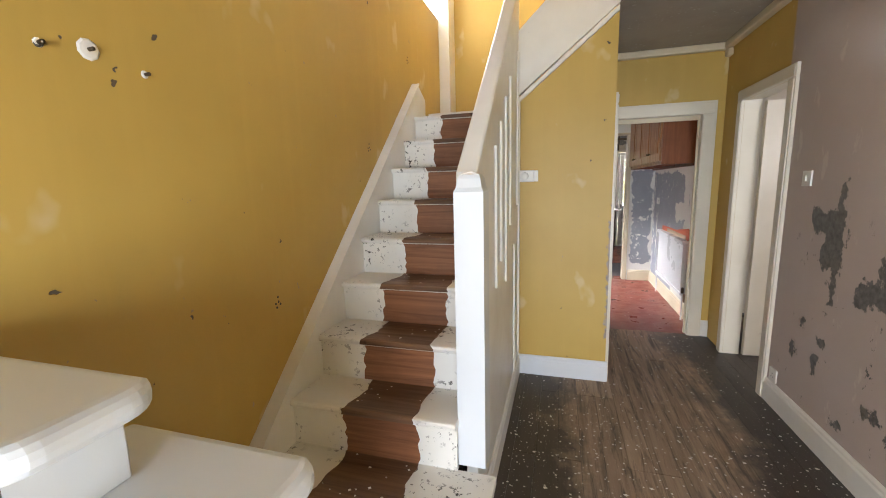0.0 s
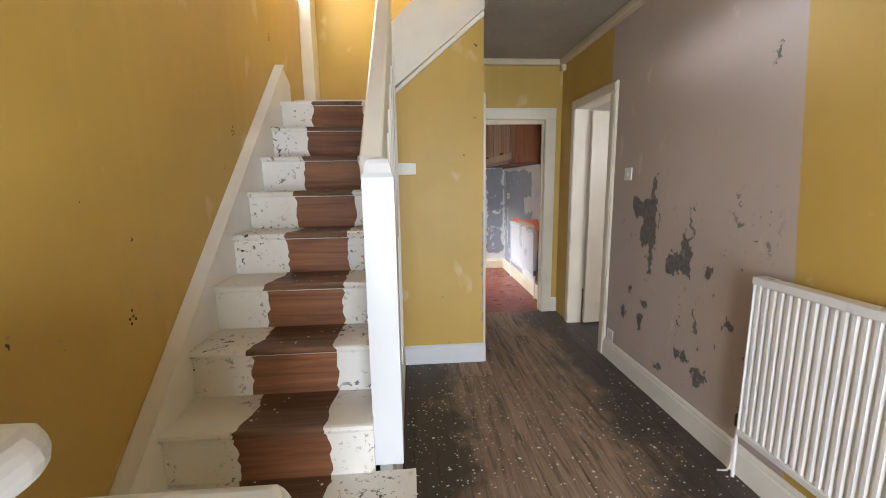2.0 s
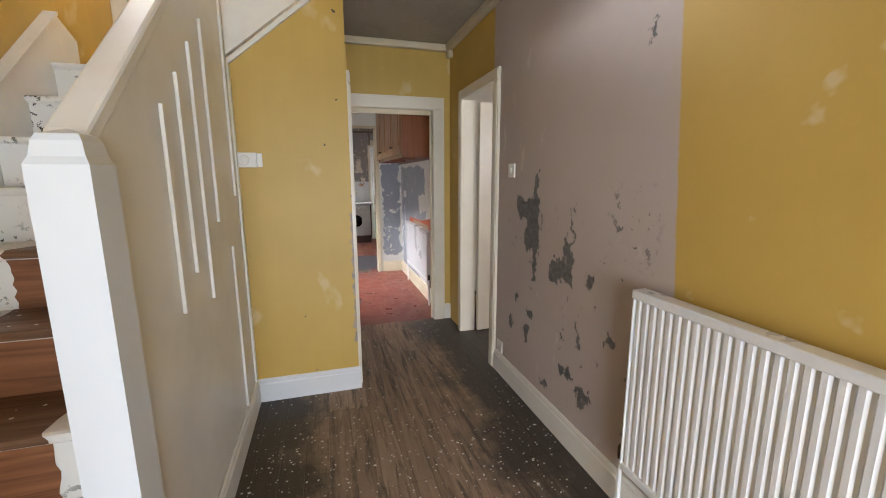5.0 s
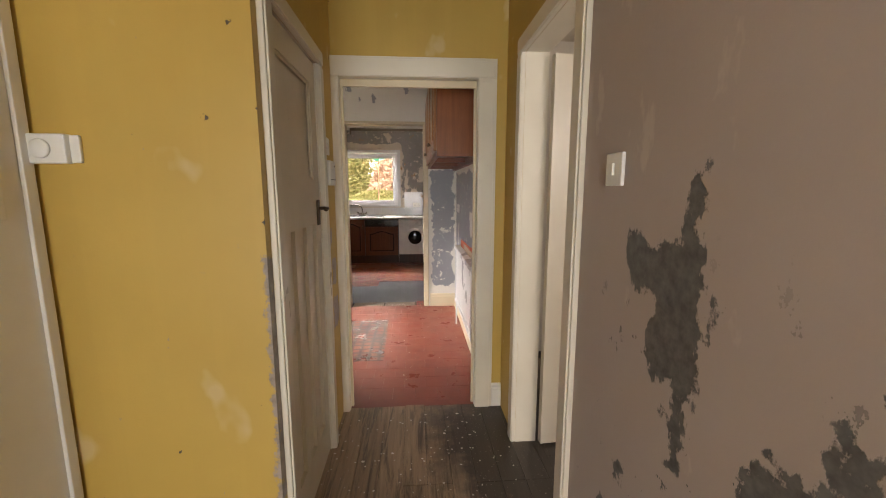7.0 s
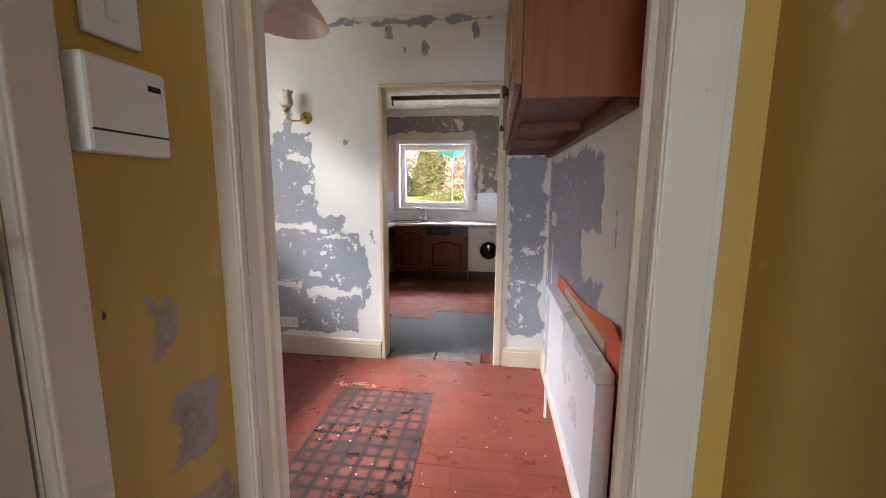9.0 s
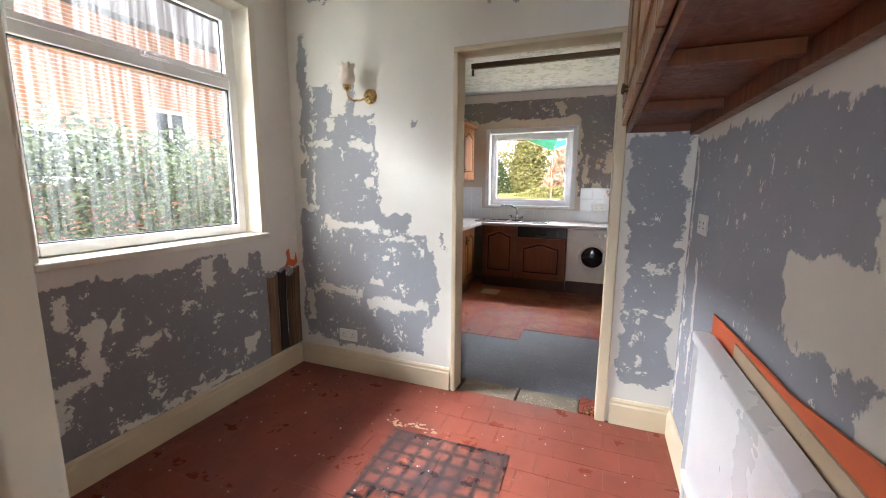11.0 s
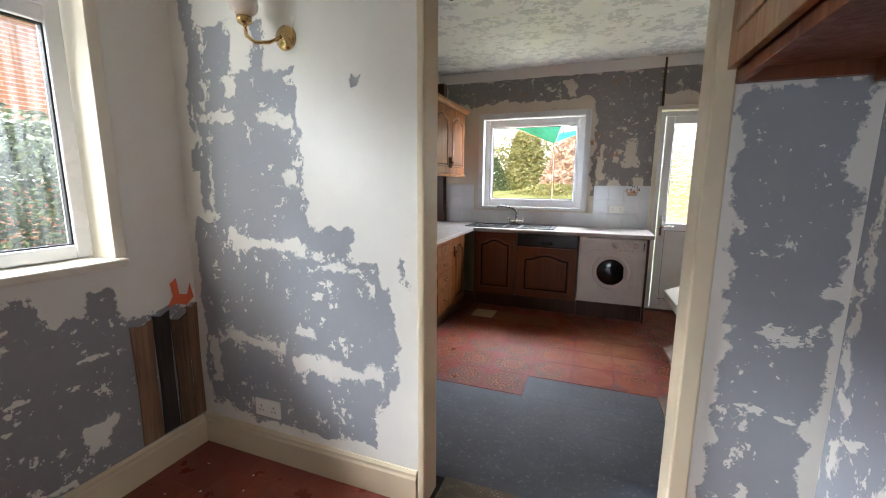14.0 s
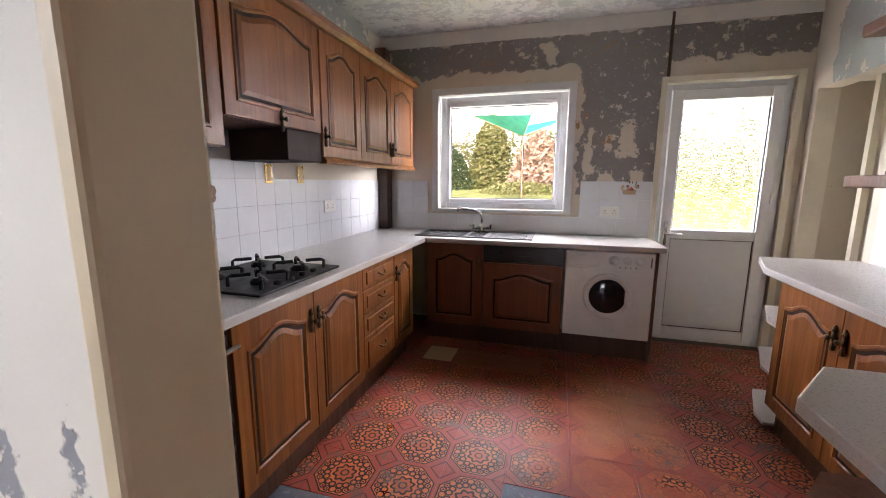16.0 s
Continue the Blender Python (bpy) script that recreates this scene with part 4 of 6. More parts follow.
# ---- doors ----
def panel_door(name, at, w, h, label, material, handle_side=1):
    """Old door: one wide panel over three tall ones; local x is its width, front towards -y."""
    ob = thing(name, at, label, "door")
    st, mid = 0.095, 1.21
    rows = [(0, 0, 0, st, 0.036, h), (w - st, 0, 0, w, 0.036, h), (st, 0, h - 0.10, w - st, 0.036, h), (st, 0, mid, w - st, 0.036, mid + 0.20), (st, 0, 0, w - st, 0.036, 0.19)]
    gap = (w - 2 * st - 2 * 0.06) / 3
    for i in (1, 2):
        rows.append((st + gap * i + 0.06 * (i - 1), 0, 0.19, st + gap * i + 0.06 * i, 0.036, mid))
    part("frame", boxes(*rows), material, ob)
    part("top_panel", boxes((st, 0.018, mid + 0.20, w - st, 0.024, h - 0.10)), material, ob)
    part("panel_bead", boxes((st, 0.006, mid + 0.20, w - st, 0.012, mid + 0.212), (st, 0.006, h - 0.112, w - st, 0.012, h - 0.10), (st, 0.006, mid + 0.212, st + 0.012, 0.012, h - 0.112), (w - st - 0.012, 0.006, mid + 0.212, w - st, 0.012, h - 0.112)), material, ob)
    for i in range(3):
        xa = st + (gap + 0.06) * i
        part("lower_panel", boxes((xa, 0.016, 0.19, xa + gap, 0.024, mid)), material, ob)
    hx = w - 0.05 if handle_side > 0 else 0.05
    for nm, y0, y1 in (("handle_front", -0.008, 0.0), ("handle_back", 0.036, 0.044)):
        hd = part(nm, boxes((hx - 0.02, y0, 1.20, hx + 0.02, y1, 1.32), bevel=0.003), BRONZE, ob, "worn brass lever handle")
        s = -1 if y0 < 0 else 1
        yy = y0 if s < 0 else y1
        part("lever", tube([(hx, yy, 1.28), (hx, yy + s * 0.035, 1.28), (hx - handle_side * 0.02, yy + s * 0.045, 1.28), (hx - handle_side * 0.065, yy + s * 0.045, 1.275)], 0.008), BRONZE, hd, smooth=True)
    return ob


panel_door("door_cupboard", pose(2.335, 4.165, 0.012, 0, 0, 90), 0.63, 1.94, "cream painted panelled cupboard door, closed", TRIM)
panel_door("door_living", pose(3.465, 4.745, 0.012, 0, 0, 6), 0.80, 2.0, "cream painted panelled door standing open", TRIM)


# ---- radiators ----
def radiator(name, at, length, height, label, flutes=True):
    """Steel panel radiator; local x along it, front towards -y, wall at y 0."""
    ob = thing(name, at, label, "radiator")
    n = int(length / 0.0335)
    pts = [(0.0, -0.05)]
    for i in range(n):
        a = length * i / n
        d = length / n
        if flutes:
            pts += [(a + d * 0.12, -0.05), (a + d * 0.3, -0.057), (a + d * 0.7, -0.057), (a + d * 0.88, -0.05)]
    pts += [(length, -0.05), (length, -0.035), (0, -0.035)]
    part("front_panel", prism(pts, "z", 0.03, height - 0.03), RADW, ob)
    part("top_cover", boxes((-0.005, -0.072, height - 0.035, length + 0.005, -0.012, height), bevel=0.005), RADW, ob)
    part("bottom_seam", boxes((0, -0.064, 0.0, length, -0.034, 0.03), bevel=0.004), RADW, ob)
    part("side_cover", boxes((-0.004, -0.064, 0.02, 0.001, -0.012, height - 0.036)), RADW, ob)
    part("side_cover", boxes((length - 0.001, -0.064, 0.02, length + 0.004, -0.012, height - 0.036)), RADW, ob)
    for x in (0.1, length - 0.14):
        part("bracket", boxes((x, -0.034, 0.1, x + 0.04, -0.001, height - 0.1)), RADW, ob)
    for x in (-0.02, length + 0.02):
        v = part("valve", lathe([(0.012, 0), (0.014, 0.01), (0.014, 0.05), (0.008, 0.06)], 12), BRONZE, ob, at=pose(x, -0.045, 0.03))
        part("pipe", tube([(0, 0, 0.0), (0, 0, -0.1), (0.004, 0, -0.255 if flutes else -0.28)], 0.008), RADW, v)
    return ob


radiator("hall_radiator", pose(3.313, 2.645, 0.25, 0, 0, -90), 1.75, 0.74, "white ribbed steel panel radiator in the hall")
radiator("dining_radiator", pose(3.253, 6.66, 0.275, 0, 0, -90), 1.10, 0.56, "flat white panel radiator under the wall cupboard", False)
hb = thing("heat_board", pose(3.262, 6.72, 0.45, 0, 0, -90), "orange and bare board propped behind the radiator", "board")
part("sheet", prism([(-0.02, 0.12), (1.28, 0.12), (1.30, 0.30), (1.27, 0.50), (1.12, 0.47), (1.05, 0.50), (0.6, 0.44), (-0.02, 0.43)], "y", -0.006, 0.0), ORANGE, hb)
part("rotten_edge", boxes((1.02, -0.007, -0.27, 1.27, 0.0, 0.118)), ROT, hb, "dark rotten board edge")
part("bare_strip", boxes((0.25, -0.012, 0.36, 1.0, -0.0065, 0.42)), HARDB, hb)


# ---- hall fittings ----
def thermostat():
    ob = thing("thermostat", pose(1.775, 4.049, 1.455), "white room thermostat with a round dial", "thermostat")
    part("case", boxes((-0.065, -0.028, 0, 0.045, 0, 0.082), bevel=0.004), PLASTIC, ob)
    part("dial", lathe([(0.027, -0.001), (0.027, 0.006), (0.024, 0.009), (0.003, 0.0095)], 24, "y"), PLASTIC, ob, at=pose(-0.02, -0.028, 0.041, 0, 0, 180), smooth=True)
    part("back_plate", boxes((0.045, -0.012, 0.002, 0.072, 0, 0.08), bevel=0.003), PLASTIC, ob)


thermostat()


def light_switch(at, label):
    ob = thing("light_switch", at, label, "switch")
    part("plate", boxes((-0.043, -0.01, -0.043, 0.043, 0, 0.043), bevel=0.003), PLASTIC, ob)
    part("rocker", boxes((-0.012, -0.016, -0.015, 0.004, -0.0095, 0.017), bevel=0.002), PLASTIC, ob)


light_switch(pose(3.334, 3.845, 1.435, 0, 0, -90), "white light switch on the mauve wall")
light_switch(pose(2.342, 4.955, 1.60, 0, 0, 90), "white light switch above a control box")
cb = thing("control_box", pose(2.342, 4.935, 1.40, 0, 0, 90), "white plastic heating control box on the wall", "control box")
part("case", boxes((-0.055, -0.034, 0, 0.075, 0, 0.125), bevel=0.006), PLASTIC, cb)
part("flap_seam", boxes((-0.05, -0.0352, 0.028, 0.07, -0.0335, 0.031)), RUBBER, cb)
part("slot", boxes((0.04, -0.0352, 0.095, 0.062, -0.0335, 0.103)), BRONZE, cb)


def socket(at, label, double=True):
    ob = thing("socket", at, label, "socket")
    w = 0.073 if double else 0.043
    part("plate", boxes((-w, -0.01, -0.043, w, 0, 0.043), bevel=0.003), PLASTIC, ob)
    for cx in ((-0.036, 0.036) if double else (0,)):
        part("pin_holes", boxes((cx - 0.003, -0.0106, 0.004, cx + 0.003, -0.0095, 0.014), (cx - 0.014, -0.0106, -0.014, cx - 0.006, -0.0095, -0.010), (cx + 0.006, -0.0106, -0.014, cx + 0.014, -0.0095, -0.010)), RUBBER, ob)
    return ob


socket(pose(3.334, 3.97, 0.20, 0, 0, -90), "small white socket above the skirting", False)
socket(pose(1.225, 7.409, 0.265), "white double socket low on the stripped wall")
socket(pose(3.274, 7.11, 1.17, 0, 0, -90), "white double socket on the blue-grey wall")
for y, z, s in ((1.84, 1.79, 0.026), (1.74, 1.775, 0.011), (1.975, 1.765, 0.011)):
    ob = thing("wall_plug", pose(0.901, y, z), "broken fixing hole with crumbled filler in the wall", "wall plug", "fixing holes")
    part("filler", lathe([(s, 0.0), (s * 0.8, 0.003), (s * 0.3, 0.004)], 9, "x"), CEILD if s > 0.02 else CHIPPED, ob)
    part("plug", lathe([(0.005, 0.003), (0.005, 0.018), (0.003, 0.02)], 8, "x"), BRONZE, ob)
cable = thing("loose_cable", pose(3.30, 2.70, 0), "loose white cable hanging beside the radiator", "cable")
part("wire", tube([(0, 0, 0.24), (-0.004, 0.005, 0.15), (0.002, 0.01, 0.06), (-0.01, 0.02, 0.008), (-0.05, 0.03, 0.006)], 0.005), PLASTIC, cable)


# ---- windows ----
def upvc_window(name, at, w, h, transom, glassmat, label, d=0.06):
    """Window in its opening; local x its width, seen from -y, base at z 0."""
    ob = thing(name, at, label, "window", "", "structure")
    f = 0.055
    part("window_frame", boxes((0, 0, 0, f, d, h), (w - f, 0, 0, w, d, h), (f, 0, 0, w - f, d, f), (f, 0, h - f, w - f, d, h), bevel=0.006), UPVC, ob)
    lights = [(f, f, w - f, h - f)]
    if transom:
        part("transom", boxes((f, 0, transom, w - f, d, transom + 0.06), bevel=0.006), UPVC, ob)
        lights = [(f, f, w - f, transom), (f + 0.03, transom + 0.085, w - f - 0.03, h - f - 0.03)]
        part("casement", boxes((f, -0.012, transom + 0.055, w - f, 0.04, transom + 0.085), (f, -0.012, h - f - 0.03, w - f, 0.04, h - f), (f, -0.012, transom + 0.085, f + 0.03, 0.04, h - f - 0.03),
                               (w - f - 0.03, -0.012, transom + 0.085, w - f, 0.04, h - f - 0.03), bevel=0.004), UPVC, ob)
        hd = part("catch", boxes((w * 0.5 - 0.02, -0.03, transom + 0.05, w * 0.5 + 0.02, -0.012, transom + 0.075), bevel=0.003), UPVC, ob)
        part("lever", boxes((w * 0.5 - 0.01, -0.042, transom + 0.055, w * 0.5 + 0.10, -0.03, transom + 0.07), bevel=0.003), UPVC, hd)
    else:
        part("casement", boxes((f, -0.012, f, f + 0.035, 0.045, h - f), (w - f - 0.035, -0.012, f, w - f, 0.045, h - f), (f + 0.035, -0.012, f, w - f - 0.035, 0.045, f + 0.035), (f + 0.035, -0.012, h - f - 0.035, w - f - 0.035, 0.045, h - f), bevel=0.005), UPVC, ob)
        lights = [(f + 0.035, f + 0.035, w - f - 0.035, h - f - 0.035)]
    for a, b, c, e in lights:
        part("gasket", boxes((a, 0.014, b, a + 0.006, 0.036, e), (c - 0.006, 0.014, b, c, 0.036, e), (a, 0.014, b, c, 0.036, b + 0.006), (a, 0.014, e - 0.006, c, 0.036, e)), RUBBER, ob)
        p = part("pane", boxes((a, 0.022, b, c, 0.027, e)), glassmat, ob)
        p.visible_shadow = False
    return ob


upvc_window("window_dining", pose(0.688, 5.96, 1.02, 0, 0, 90), 1.11, 1.35, 0.88, WETPANE, "white plastic double-glazed window, wet with condensation")
upvc_window("window_kitchen", pose(1.36, 10.80, 1.06), 1.11, 0.99, 0, PANE, "white plastic kitchen window over the sink")
solid("sill_dining", boxes((0.63, 5.955, 0.985, 0.80, 7.075, 1.018), (0.801, 5.92, 0.985, 0.85, 7.11, 1.018), bevel=0.008), TRIM, "cream painted window sill", "window sill", "structure")
solid("trim_dining_window", boxes((0.801, 5.91, 1.02, 0.815, 5.955, 2.40), (0.801, 7.075, 1.02, 0.815, 7.12, 2.40), (0.801, 5.955, 2.37, 0.815, 7.075, 2.40), bevel=0.003), TRIM, "cream beading round the window", "trim", "structure")
solid("trim_kitchen_window", boxes((1.30, 10.715, 1.03, 1.36, 10.80, 2.11), (2.47, 10.715, 1.03, 2.53, 10.80, 2.11), (1.36, 10.715, 2.05, 2.47, 10.80, 2.11), (1.36, 10.70, 1.03, 2.47, 10.80, 1.06), bevel=0.004), SILLW, "white trim round the kitchen window", "trim", "structure")


def back_door():
    ob = thing("door_back", pose(3.19, 10.76, 0.0), "white plastic back door with patterned frosted glass", "door", "", "structure")
    w, h = 0.83, 2.05
    part("door_frame", boxes((0, 0, 0, 0.045, 0.08, h), (w - 0.045, 0, 0, w, 0.08, h), (0.045, 0, h - 0.045, w - 0.045, 0.08, h), (0.045, 0, 0.0, w - 0.045, 0.08, 0.03), bevel=0.005), UPVC, ob)
    a, b, z0, z1, zm = 0.05, w - 0.05, 0.035, h - 0.05, 0.93
    s = 0.075
    part("leaf", boxes((a, -0.02, z0, a + s, 0.045, z1), (b - s, -0.02, z0, b, 0.045, z1), (a + s, -0.02, z1 - s, b - s, 0.045, z1), (a + s, -0.02, zm - s, b - s, 0.045, zm), (a + s, -0.02, z0, b - s, 0.045, z0 + 0.08), bevel=0.005), UPVC, ob)
    part("lower_panel", boxes((a + s, 0.0, z0 + 0.08, b - s, 0.02, zm - s)), UPVC, ob)
    p = part("pane", boxes((a + s, 0.01, zm, b - s, 0.016, z1 - s)), PATPANE, ob)
    p.visible_shadow = False
    part("gasket", boxes((a + s, -0.005, zm, a + s + 0.007, 0.01, z1 - s), (b - s - 0.007, -0.005, zm, b - s, 0.01, z1 - s), (a + s, -0.005, z0 + 0.08, b - s, 0.0, z0 + 0.085), (a + s, -0.005, zm - s - 0.005, b - s, 0.0, zm - s), (a + s, -0.005, z0 + 0.085, a + s + 0.005, 0.0, zm - s), (b - s - 0.005, -0.005, z0 + 0.085, b - s, 0.0, zm - s)), RUBBER, ob)
    hd = part("handle", boxes((a + 0.022, -0.03, 0.80, a + 0.048, -0.02, 1.0), bevel=0.004), CHROME, ob)
    part("lever", tube([(a + 0.035, -0.03, 0.90), (a + 0.035, -0.065, 0.90), (a + 0.06, -0.07, 0.90), (a + 0.15, -0.068, 0.898)], 0.009), CHROME, hd, smooth=True)
    for z in (0.2, 1.15, 1.85):
        part("hinge", boxes((b - 0.012, -0.035, z, b + 0.02, -0.018, z + 0.08), bevel=0.003), UPVC, ob)


back_door()
solid("trim_back_door", boxes((3.15, 10.715, 0, 3.19, 10.758, 2.10), (4.02, 10.715, 0, 4.07, 10.758, 2.10), (3.19, 10.715, 2.06, 4.02, 10.758, 2.10), bevel=0.003), TRIM, "cream trim round the back door", "trim", "structure")
solid("back_pipe", tube([(3.19, 10.73, 2.10), (3.19, 10.73, 2.56)], 0.012), BRONZE, "thin old pipe running up to the ceiling", "pipe")


# ---- cupboards ----
def arch(w, h, rise, x0=0.0, z0=0.0, inset=0.0):
    a, b, c, d = x0 + inset, x0 + w - inset, z0 + inset, z0 + h - inset
    pts = [(a, c), (b, c), (b, d - rise)]
    n = 14
    for i in range(1, n):
        u = 1 - 2 * i / n
        pts.append(((a + b) / 2 + u * (b - a) / 2, d - rise + rise * 0.5 * (1 + math.cos(math.pi * u))))
    pts.append((a, d - rise))
    return pts


def cabinet_door(name, parent, at, w, h, material, rise=0.05, handle=None, groove=GROOVE_SHADE):
    """A framed door with a cathedral-arched raised panel; local x its width, front towards -y."""
    st = min(0.062, w * 0.2)
    door = part(name, boxes((0.002, 0, 0.002, w - 0.002, 0.02, h - 0.002), bevel=0.003), material, parent, at=at)
    loops = [(0.0, 0.0), (0.004, -0.0055), (0.012, -0.0065), (0.018, -0.001), (0.019, -0.0005)]
    bm = bmesh.new()
    rings = [[bm.verts.new((x, y, z)) for x, z in arch(w - 2 * st, h - 2 * st, rise, st, st, ins)] for ins, y in loops]
    for a, b in zip(rings, rings[1:]):
        for i in range(len(a)):
            j = (i + 1) % len(a)
            bm.faces.new((a[i], a[j], b[j], b[i]))
    bmesh.ops.recalc_face_normals(bm, faces=bm.faces)
    part("moulding", bm, material, door)
    # flat dark sheet round the panel: groove shade given as colour
    part("groove", prism(arch(w - 2 * st, h - 2 * st, rise, st, st, 0.0185), "y", -0.0008, 0.001), groove, door)
    bm = bmesh.new()
    rings = [[bm.verts.new((x, y, z)) for x, z in arch(w - 2 * st, h - 2 * st, rise, st, st, ins)] for ins, y in ((0.032, -0.001), (0.052, -0.006))]
    for i in range(len(rings[0])):
        j = (i + 1) % len(rings[0])
        bm.faces.new((rings[0][i], rings[0][j], rings[1][j], rings[1][i]))
    bm.faces.new(rings[1])
    bmesh.ops.recalc_face_normals(bm, faces=bm.faces)
    part("raised_panel", bm, material, door)
    if handle:
        hx, hz = handle
        hd = part("handle", lathe([(0.004, 0.0), (0.009, 0.004), (0.011, 0.02), (0.006, 0.04), (0.012, 0.055), (0.006, 0.075), (0.011, 0.09), (0.003, 0.11)], 8), BRONZE, door, "dark ornate drop handle", at=pose(hx, -0.006, hz - 0.055))
        part("knob", lathe([(0.006, 0.0), (0.006, 0.015), (0.012, 0.02), (0.011, 0.028), (0.004, 0.032)], 12, "y"), BRONZE, hd, at=pose(0, 0, 0.055, 0, 0, 180), smooth=True)
    return door


def base_unit(at, w, h, label, doors=1, drawers=0, material=OAKA, depth=0.55, hinge=1, plinth=True):
    """Floor cupboard; local x its width, front at y 0 towards -y, body behind."""
    ob = thing("base_cabinet", at, label, "cabinet")
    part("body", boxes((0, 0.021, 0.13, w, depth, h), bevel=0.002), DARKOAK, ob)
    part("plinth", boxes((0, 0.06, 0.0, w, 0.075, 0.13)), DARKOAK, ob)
    if drawers:
        z, hs = h, [0.135, 0.135, 0.135, 0.23]
        for hh in hs:
            z -= hh + 0.004
            d = part("drawer", boxes((0.002, 0, z, w - 0.002, 0.02, z + hh), bevel=0.004), material, ob)
            part("panel", boxes((0.04, -0.008, z + 0.03, w - 0.04, 0.001, z + hh - 0.03), bevel=0.006), material, d)
            part("handle", tube([(w / 2 - 0.045, -0.010, z + hh / 2 + 0.008), (w / 2 - 0.03, -0.024, z + hh / 2 - 0.004), (w / 2, -0.027, z + hh / 2 - 0.012), (w / 2 + 0.03, -0.024, z + hh / 2 - 0.004), (w / 2 + 0.045, -0.010, z + hh / 2 + 0.008)], 0.0055), BRONZE, d)
    else:
        dw = w / doors
        for i in range(doors):
            side = hinge if doors == 1 else (1 if i == 0 else -1)
            cabinet_door("door", ob, pose(i * dw, 0, 0.15), dw, h - 0.155, material, handle=((dw - 0.03 if side > 0 else 0.03), h - 0.155 - 0.13))
    return ob


WT = 0.86
XF = 1.39
LEFT = lambda y: pose(XF, y, 0, 0, 0, 90)
g = "brown oak kitchen units"
tagged(base_unit(LEFT(8.18), 0.95, WT - 0.04, "brown oak floor cupboard with two arched doors", 2), group=g)
tagged(base_unit(LEFT(9.13), 0.45, WT - 0.04, "brown oak unit of four drawers with bronze handles", drawers=4), group=g)
tagged(base_unit(LEFT(9.58), 0.36, WT - 0.04, "narrow brown oak floor cupboard in the corner", 1, hinge=-1), group=g)
# darker wood than the other oak units: shade under the worktop in its colour
tagged(base_unit(pose(1.42, 10.19, 0), 0.46, WT - 0.04, "brown oak cupboard under the sink, shade painted into its wood", 1, material=CABW), group=g)


def dishwasher():
    ob = thing("dishwasher", pose(1.88, 10.19, 0), "built-in dishwasher with black control strip and oak front", "dishwasher")
    w, h = 0.615, WT - 0.04
    part("body", boxes((0.004, 0.021, 0.13, w - 0.004, 0.54, h)), DARKOAK, ob)
    # oak front in the darker wood, shade of the window run painted in
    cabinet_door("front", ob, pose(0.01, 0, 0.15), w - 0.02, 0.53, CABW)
    part("control_strip", boxes((0.01, -0.004, 0.69, w - 0.01, 0.02, h - 0.005), bevel=0.004), BLACK, ob)
    part("recess_grip", boxes((w / 2 - 0.06, -0.008, 0.715, w / 2 + 0.06, -0.003, 0.745), bevel=0.003), RUBBER, ob)
    part("plinth", boxes((0, 0.06, 0, w, 0.075, 0.13)), DARKOAK, ob)


dishwasher()


def washing_machine():
    ob = thing("washing_machine", pose(2.502, 10.19, 0.0), "white integrated front-loading washing machine", "washing machine")
    w, z0, h = 0.60, 0.165, WT - 0.05
    part("body", boxes((0, 0.0, z0, w, 0.50, h), bevel=0.006), ENAMEL, ob)
    for x, y in ((0.05, 0.08), (w - 0.1, 0.08), (0.05, 0.40), (w - 0.1, 0.40)):
        part("foot", boxes((x, y, 0, x + 0.05, y + 0.05, z0)), RUBBER, ob)
    part("kick_board", boxes((0, 0.05, 0.0, w, 0.064, z0 - 0.003)), DARKOAK, ob)
    part("control_panel", boxes((0.004, -0.010, h - 0.125, w - 0.004, 0.002, h - 0.004), bevel=0.004), ENAMEL, ob)
    part("soap_drawer", boxes((0.03, -0.016, h - 0.105, 0.23, -0.009, h - 0.025), bevel=0.004), ENAMEL, ob)
    for i, x in enumerate((0.33, 0.42, 0.50)):
        k = part("knob", lathe([(0.034 - 0.004 * (i > 0), 0), (0.032 - 0.004 * (i > 0), 0.010), (0.018, 0.012), (0.016, 0.026), (0.004, 0.027)], 24, "y"), ENAMEL, ob, at=pose(x, -0.010, h - 0.06, 0, 0, 180), smooth=True)
    for i in range(4):
        part("button", boxes((0.37 + 0.035 * i, -0.013, h - 0.112, 0.378 + 0.035 * i, -0.009, h - 0.104)), RUBBER, ob)
    part("lights_bar", boxes((0.572, -0.0115, h - 0.10, 0.580, -0.0098, h - 0.03)), RUBBER, ob)
    cz = 0.485
    arch_pts = [(0.08, 0.27), (0.12, 0.22), (0.48, 0.22), (0.52, 0.27), (0.52, 0.64), (0.46, 0.675), (0.3, 0.69), (0.14, 0.675), (0.08, 0.64)]
    part("door_surround", prism(arch_pts, "y", -0.007, 0.0, 0.002), ENAMEL, ob)
    dr = part("porthole", lathe([(0.165, 0.0), (0.17, 0.012), (0.16, 0.024), (0.147, 0.026), (0.142, 0.016)], 40, "y"), ENAMEL, ob, at=pose(0.3, -0.006, cz, 0, 0, 180), smooth=True)
    part("glass_bowl", lathe([(0.141, 0.0), (0.138, 0.012), (0.11, 0.022), (0.05, 0.028), (0.002, 0.029)], 40, "y"), DARKGLASS, dr, smooth=True)
    part("door_grip", boxes((0.415, -0.036, cz - 0.045, 0.455, -0.026, cz + 0.045), bevel=0.004), ENAMEL, ob)
    return ob


washing_machine()
ep = solid("side_screen", boxes((3.106, 10.19, 0, 3.124, 10.735, WT - 0.04), bevel=0.001), DARKOAK, "dark wood panel closing the unit run", "panel")

# worktops
bm = prism([(0.80, 8.02), (1.42, 8.02), (1.42, 10.15), (3.16, 10.15), (3.16, 10.74), (0.80, 10.74)], "z", WT - 0.038, WT, 0.006)
